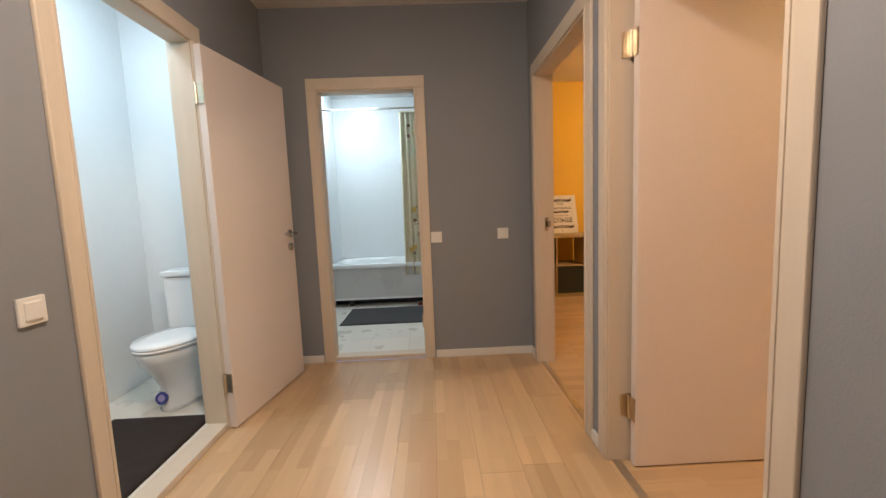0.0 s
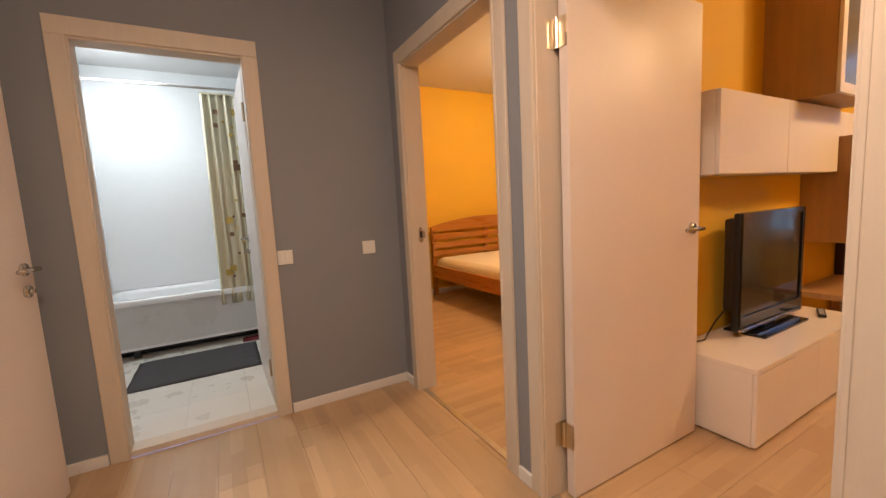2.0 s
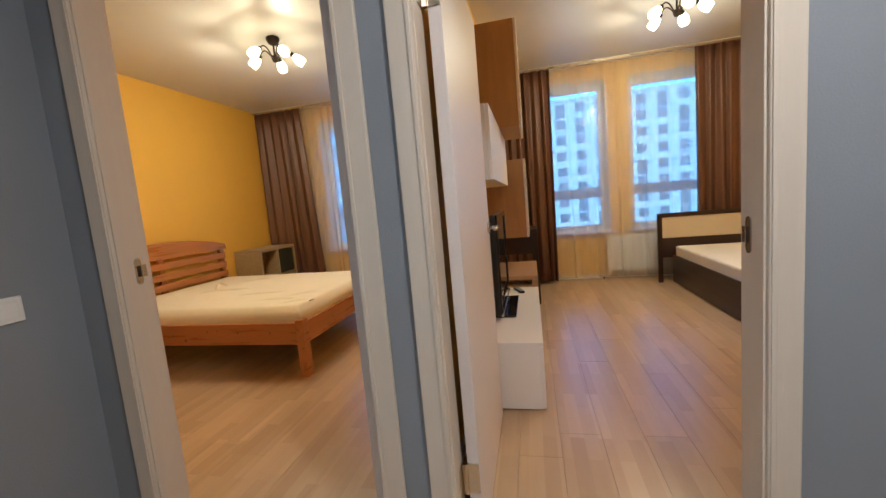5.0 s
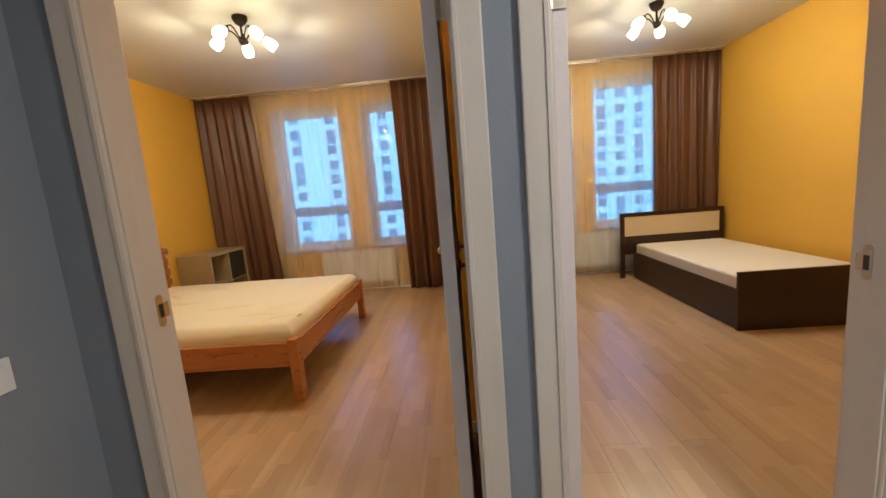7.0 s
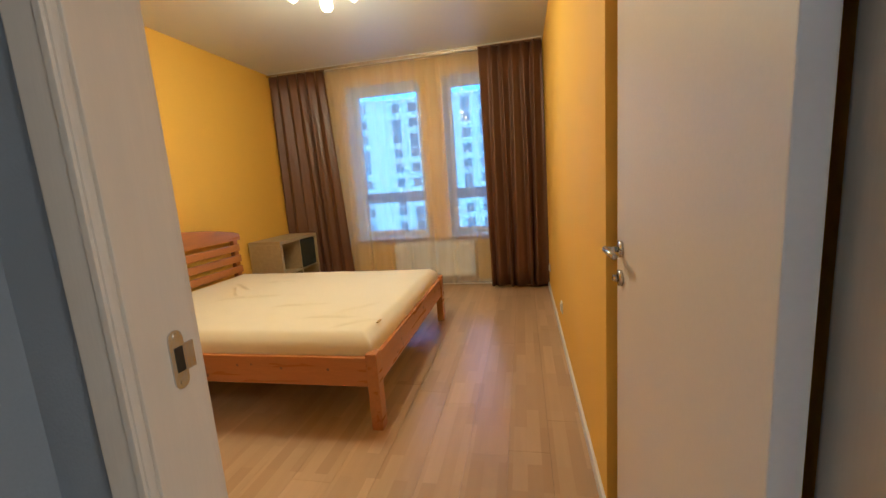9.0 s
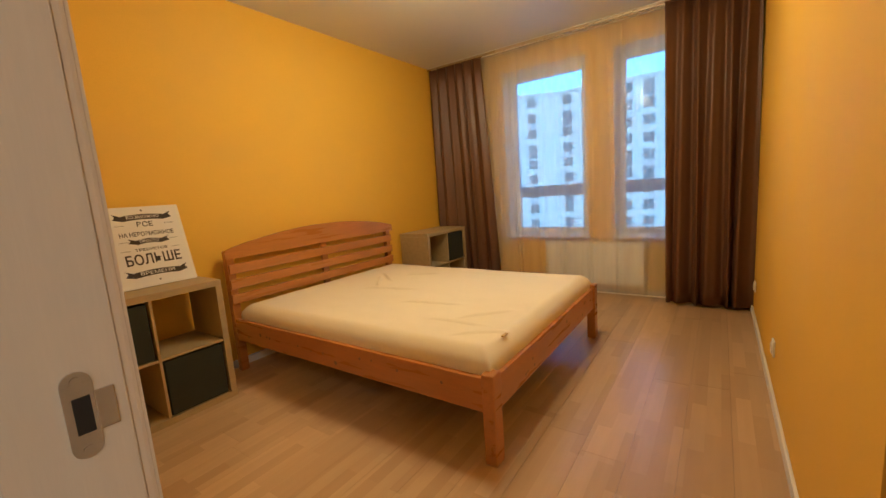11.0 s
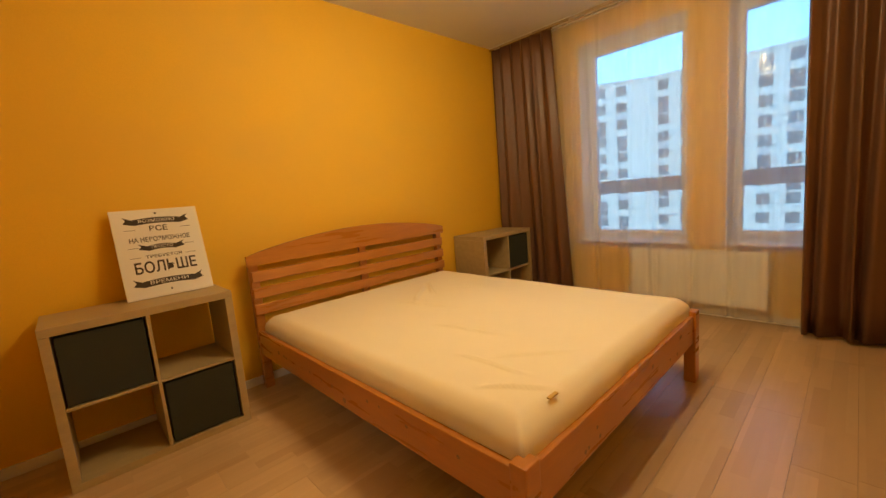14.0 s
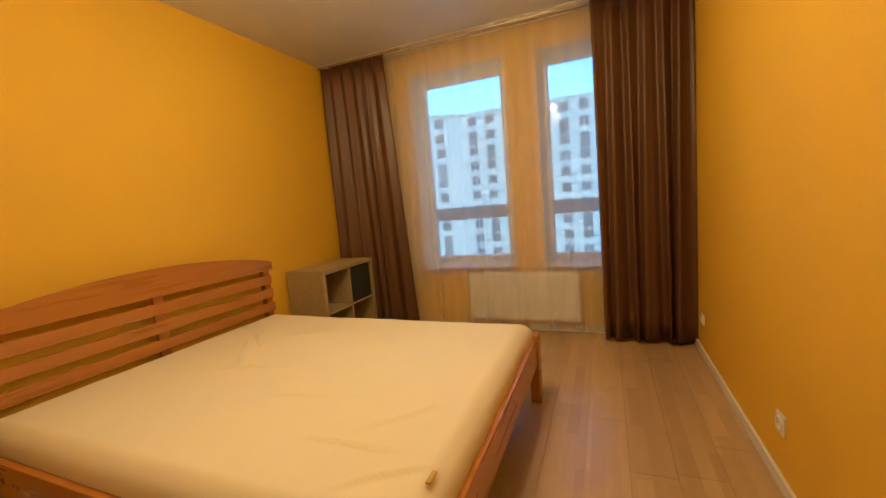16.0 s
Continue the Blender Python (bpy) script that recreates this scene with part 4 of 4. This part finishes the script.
def tub():
    d = thing("bathtub", "white bathtub with pale front panel along the wall", "bathtub")
    y0, y1, zt = 4.60, 5.315, 0.54
    part("front_panel", bx(B(), -0.99, 0.89, y0 + 0.03, y0 + 0.05, 0.115, zt - 0.05, 0.003), PANELGREY, d, "pale glossy bath panel")
    part("panel_edge", bx(B(), -0.99, 0.89, y0 + 0.022, y0 + 0.03, 0.115, 0.135, 0.001), PVC, d)
    part("access_door", bx(B(), -0.42, -0.25, y0 + 0.0255, y0 + 0.03, 0.12, 0.46, 0.001), PANELGREY, d)
    loops = []
    cx, cy = -0.05, (y0 + y1) / 2

    def ring(a, b, z, p=6.0):
        out = []
        for i in range(48):
            t = 6.28319 * i / 48
            c, s = math.cos(t), math.sin(t)
            out.append((cx + a * math.copysign(abs(c) ** (2 / p), c), cy + b * math.copysign(abs(s) ** (2 / p), s), z))
        return out

    loops = [ring(0.938, 0.352, zt - 0.05, 30), ring(0.94, 0.356, zt - 0.01, 30), ring(0.935, 0.352, zt, 30), ring(0.87, 0.29, zt - 0.002, 5), ring(0.85, 0.27, zt - 0.03, 5), ring(0.74, 0.21, 0.22, 4), ring(0.66, 0.15, 0.19, 3)]
    bm = loft(B(), loops, False)
    bm.faces.new([v for v in bm.verts][-48:])
    part("basin", bm, ENAMEL, d, smooth=True)
    # black board that paints in the shade of the open gap below the panel
    part("shade_board", bx(B(), -0.99, 0.89, y0 + 0.20, y0 + 0.215, 0.031, 0.18), BLACKMATT, d, "black board standing in for the shade under the bath")
    for x in (-0.8, 0.7):
        part("foot", bx(B(), x, x + 0.05, y0 + 0.08, y0 + 0.14, 0, 0.2, 0.005), BLACKMATT, d)
    r = thing("shower_rail", "thin steel shower curtain rail across the bath", "rail")
    part("pole", cyl(B(), (-1.0, 4.62, 2.29), (0.90, 4.62, 2.29), 0.011), CHROME, r, smooth=True)
    for x in (-0.995, 0.895):
        part("flange", cyl(B(), (x - 0.005, 4.62, 2.29), (x + 0.005, 4.62, 2.29), 0.028), CHROME, r, smooth=True)


tub()
sc = drape("shower_curtain", 0, 0.36, 0, 0.40, 2.25, 6, 0.030, SHOWER, "cream shower curtain with ochre squares, pushed aside", thick=0.002, seed=21)
sc.matrix_basis = pose(0.26, 4.62, 0, 0, 0, 90)
rs = random.Random(8)
for k in range(26):
    u, z, s = rs.uniform(0.02, 0.33), rs.uniform(0.5, 2.15), rs.choice((0.02, 0.035, 0.055))
    part("printed_square", bx(B(), -0.052, -0.049, u, u + s, z, z + s), rs.choice((OCHRE, OCHRE, UMBER)), sc)


def rug(name, x0, x1, y0, y1, z, mat, label):
    bm = B()
    n = 24
    g = []
    for j in range(n + 1):
        row = []
        for i in range(n + 1):
            x, y = x0 + (x1 - x0) * i / n, y0 + (y1 - y0) * j / n
            e = min(i, n - i, j, n - j)
            row.append(bm.verts.new((x + 0.004 * noise.noise(Vector((y * 9, 0, 1))), y, z + (0.0 if e == 0 else 0.012 + 0.004 * noise.noise(Vector((x * 14, y * 14, 0)))))))
        g.append(row)
    for j in range(n):
        for i in range(n):
            bm.faces.new((g[j][i], g[j][i + 1], g[j + 1][i + 1], g[j + 1][i]))
    bm.faces.new([g[0][i] for i in range(n + 1)][::-1] + [g[j][0] for j in range(1, n + 1)] + [g[n][i] for i in range(1, n + 1)] + [g[j][n] for j in range(n - 1, 0, -1)])
    return tagged(part(name, bm, mat, smooth=True), label, "mat")


rug("bath_mat", -0.74, 0.12, 3.86, 4.52, 0.031, MATGREY, "shaggy charcoal bath mat in front of the bathtub")
rug("floor_cloth", 0.02, 0.40, 4.56, 4.70, 0.031, REDCLOTH, "dark red folded cloth under the bath edge")
rug("door_mat", -1.63, -1.06, 1.40, 2.21, 0.031, MATBROWN, "dark brown rubber-backed mat on the toilet floor")

# ---- toilet ----


def toilet():
    d = thing("toilet", "white ceramic close-coupled toilet with closed lid", "toilet", pose(-1.37, 2.14, 0.03))

    def egg(w, l, y0, z, n=36):
        out = []
        for i in range(n):
            t = 6.28319 * i / n
            c, s = math.cos(t), math.sin(t)
            k = 1.0 if s < 0 else 0.92
            out.append((w / 2 * c * (1 - 0.10 * max(0, -s)), y0 + l / 2 + l / 2 * s * k, z))
        return out

    part("bowl", loft(B(), [egg(0.24, 0.44, 0.12, 0.0), egg(0.225, 0.42, 0.13, 0.03), egg(0.20, 0.38, 0.13, 0.14), egg(0.23, 0.42, 0.09, 0.22), egg(0.33, 0.50, 0.02, 0.32), egg(0.355, 0.53, 0.0, 0.37), egg(0.35, 0.52, 0.005, 0.385)]), CERAMIC, d, smooth=True)
    part("seat", loft(B(), [egg(0.36, 0.46, -0.005, 0.388), egg(0.372, 0.472, -0.01, 0.396), egg(0.366, 0.466, -0.008, 0.405)]), CERAMIC, d, smooth=True)
    part("lid", loft(B(), [egg(0.36, 0.46, -0.006, 0.4065), egg(0.37, 0.47, -0.010, 0.416), egg(0.35, 0.45, 0.0, 0.428), egg(0.2, 0.3, 0.08, 0.434)]), CERAMIC, d, smooth=True)
    part("cistern", bx(B(), -0.185, 0.185, 0.475, 0.70, 0.385, 0.745, 0.03), CERAMIC, d)
    part("cistern_lid", bx(B(), -0.195, 0.195, 0.465, 0.65, 0.745, 0.785, 0.014), CERAMIC, d)
    part("flush_button", cyl(B(), (0, 0.555, 0.784), (0, 0.555, 0.793), 0.024), CHROME, d, smooth=True)
    st = part("sticker", cyl(B(), (-0.02, 0.128, 0.085), (-0.02, 0.120, 0.087), 0.036), STICKER, d, "round blue and lilac sticker")
    part("sticker_centre", cyl(B(), (-0.02, 0.1205, 0.087), (-0.02, 0.1190, 0.0873), 0.020), STICKERW, st)


toilet()

# ---- outside ----


def outside():
    g = B()
    bx(g, -400, 900, -600, 600, -23.8, -23.5)
    tagged(part("ground", g, SNOW), "pale snowy ground far below the windows", "ground", kind="structure")

    def block(m, length, floors, label):
        d = thing("apartment_building", label, "building", m, "apartment buildings")
        H = floors * 3.0
        part("wall", bx(B(), 0, length, 0.0, 16, 0, H), FACADE, d)
        part("roof", bx(B(), -0.2, length + 0.2, -0.2, 16.2, H, H + 0.5), FACADE, d)
        nb = int(length / 3.6)
        glass = mesh_of(bx(B(), 0, 1.7, -0.03, 0.05, 0, 1.75), FARGLASS)
        reveal = mesh_of(bx(B(), 0, 1.7, -0.03, 0.05, -0.95, 1.75), FARGLASS)
        dark = mesh_of(bx(B(), 0, 1.7, -0.025, 0.05, 0, 1.15), FACADEDARK)
        bar = mesh_of(bx(B(), -0.04, 0.04, -0.06, 0.0, 0, 1.75), FACADE)
        pier = B()
        for b in range(nb + 1):
            bx(pier, b * 3.6 - 0.55, b * 3.6 + 0.35, -0.08, 0.0, 0, H)
        part("pier", pier, FACADE, d)
        for b in range(nb):
            for f in range(max(0, floors - 12), floors):
                o = new("window", reveal if (f + b) % 5 == 2 else glass)
                o.parent = d
                o.matrix_basis = pose(b * 3.6 + 0.85, 0, f * 3.0 + 0.8)
                if (f * 3 + b * 5) % 4:
                    q = new("mullion", bar)
                    q.parent = o
                    q.matrix_basis = pose(0.85 + 0.25 * ((f + b) % 2), 0, 0)
                if (f * 7 + b * 3) % 5 == 0:
                    q = new("spandrel", dark)
                    q.parent = d
                    q.matrix_basis = pose(b * 3.6 + 0.85, 0, f * 3.0 - 0.45)
        return d

    block(pose(82, 29, -23.5, 0, 0, -90), 104, 14, "pale panelled apartment building with rows of windows")
    block(pose(57, 72.5, -23.5, 0, 0, -60), 50, 14, "pale panelled apartment building wing at the corner")


outside()

# ---- floor pieces ----


def planks(name, label, x0, x1, y0, y1, along, mat, seed):
    base = tagged(part(name, bx(B(), x0, x1, y0, y1, -0.03, -0.008), SCREED), label, "floor", kind="structure")
    rnd = random.Random(seed)
    w, ln = 0.19, 1.28
    a0, a1, b0, b1 = (x0, x1, y0, y1) if along == "x" else (y0, y1, x0, x1)
    b, row = b0, 0
    while b < b1 - 0.001:
        be = min(b + w, b1)
        a = a0 - rnd.uniform(0, ln * 0.9)
        while a < a1:
            s, e = max(a, a0), min(a + ln, a1)
            if e - s > 0.01:
                g = 0.0006
                r = (s + g, e - g, b + g, be - g) if along == "x" else (b + g, be - g, s + g, e - g)
                part("plank", bx(B(), *r, -0.008, 0.0), mat, base)
            a += ln
        b, row = be, row + 1
    return base


planks("floor_bedroom", "pale oak laminate bedroom floor", 1.02, 5.33, 1.795, 5.24, "x", ROOMFLOOR, 2)
planks("floor_living", "pale oak laminate living room floor", 1.02, 5.33, -1.35, 1.795, "x", ROOMFLOOR, 3)
planks("floor_hall", "pale oak laminate hallway floor", -0.94, 1.02, -1.3, 3.0, "y", HALLFLOOR, 4)


def tiles(name, label, x0, x1, y0, y1, z, size):
    base = tagged(part(name, bx(B(), x0, x1, y0, y1, z - 0.03, z - 0.003), GROUT), label, "floor", kind="structure")
    x = x0
    while x < x1 - 0.01:
        y = y0
        xe = min(x + size, x1)
        while y < y1 - 0.01:
            ye = min(y + size, y1)
            part("tile", bx(B(), x + 0.0012, xe - 0.0012, y + 0.0012, ye - 0.0012, z - 0.008, z), FLOORTILE, base)
            y = ye
        x = xe


tiles("floor_bath", "cream ceramic bathroom floor tiles", -1.0, 0.90, 3.10, 5.32, 0.03, 0.33)
tiles("floor_toilet", "cream ceramic toilet floor tiles", -1.82, -1.04, 1.1, 2.86, 0.03, 0.33)
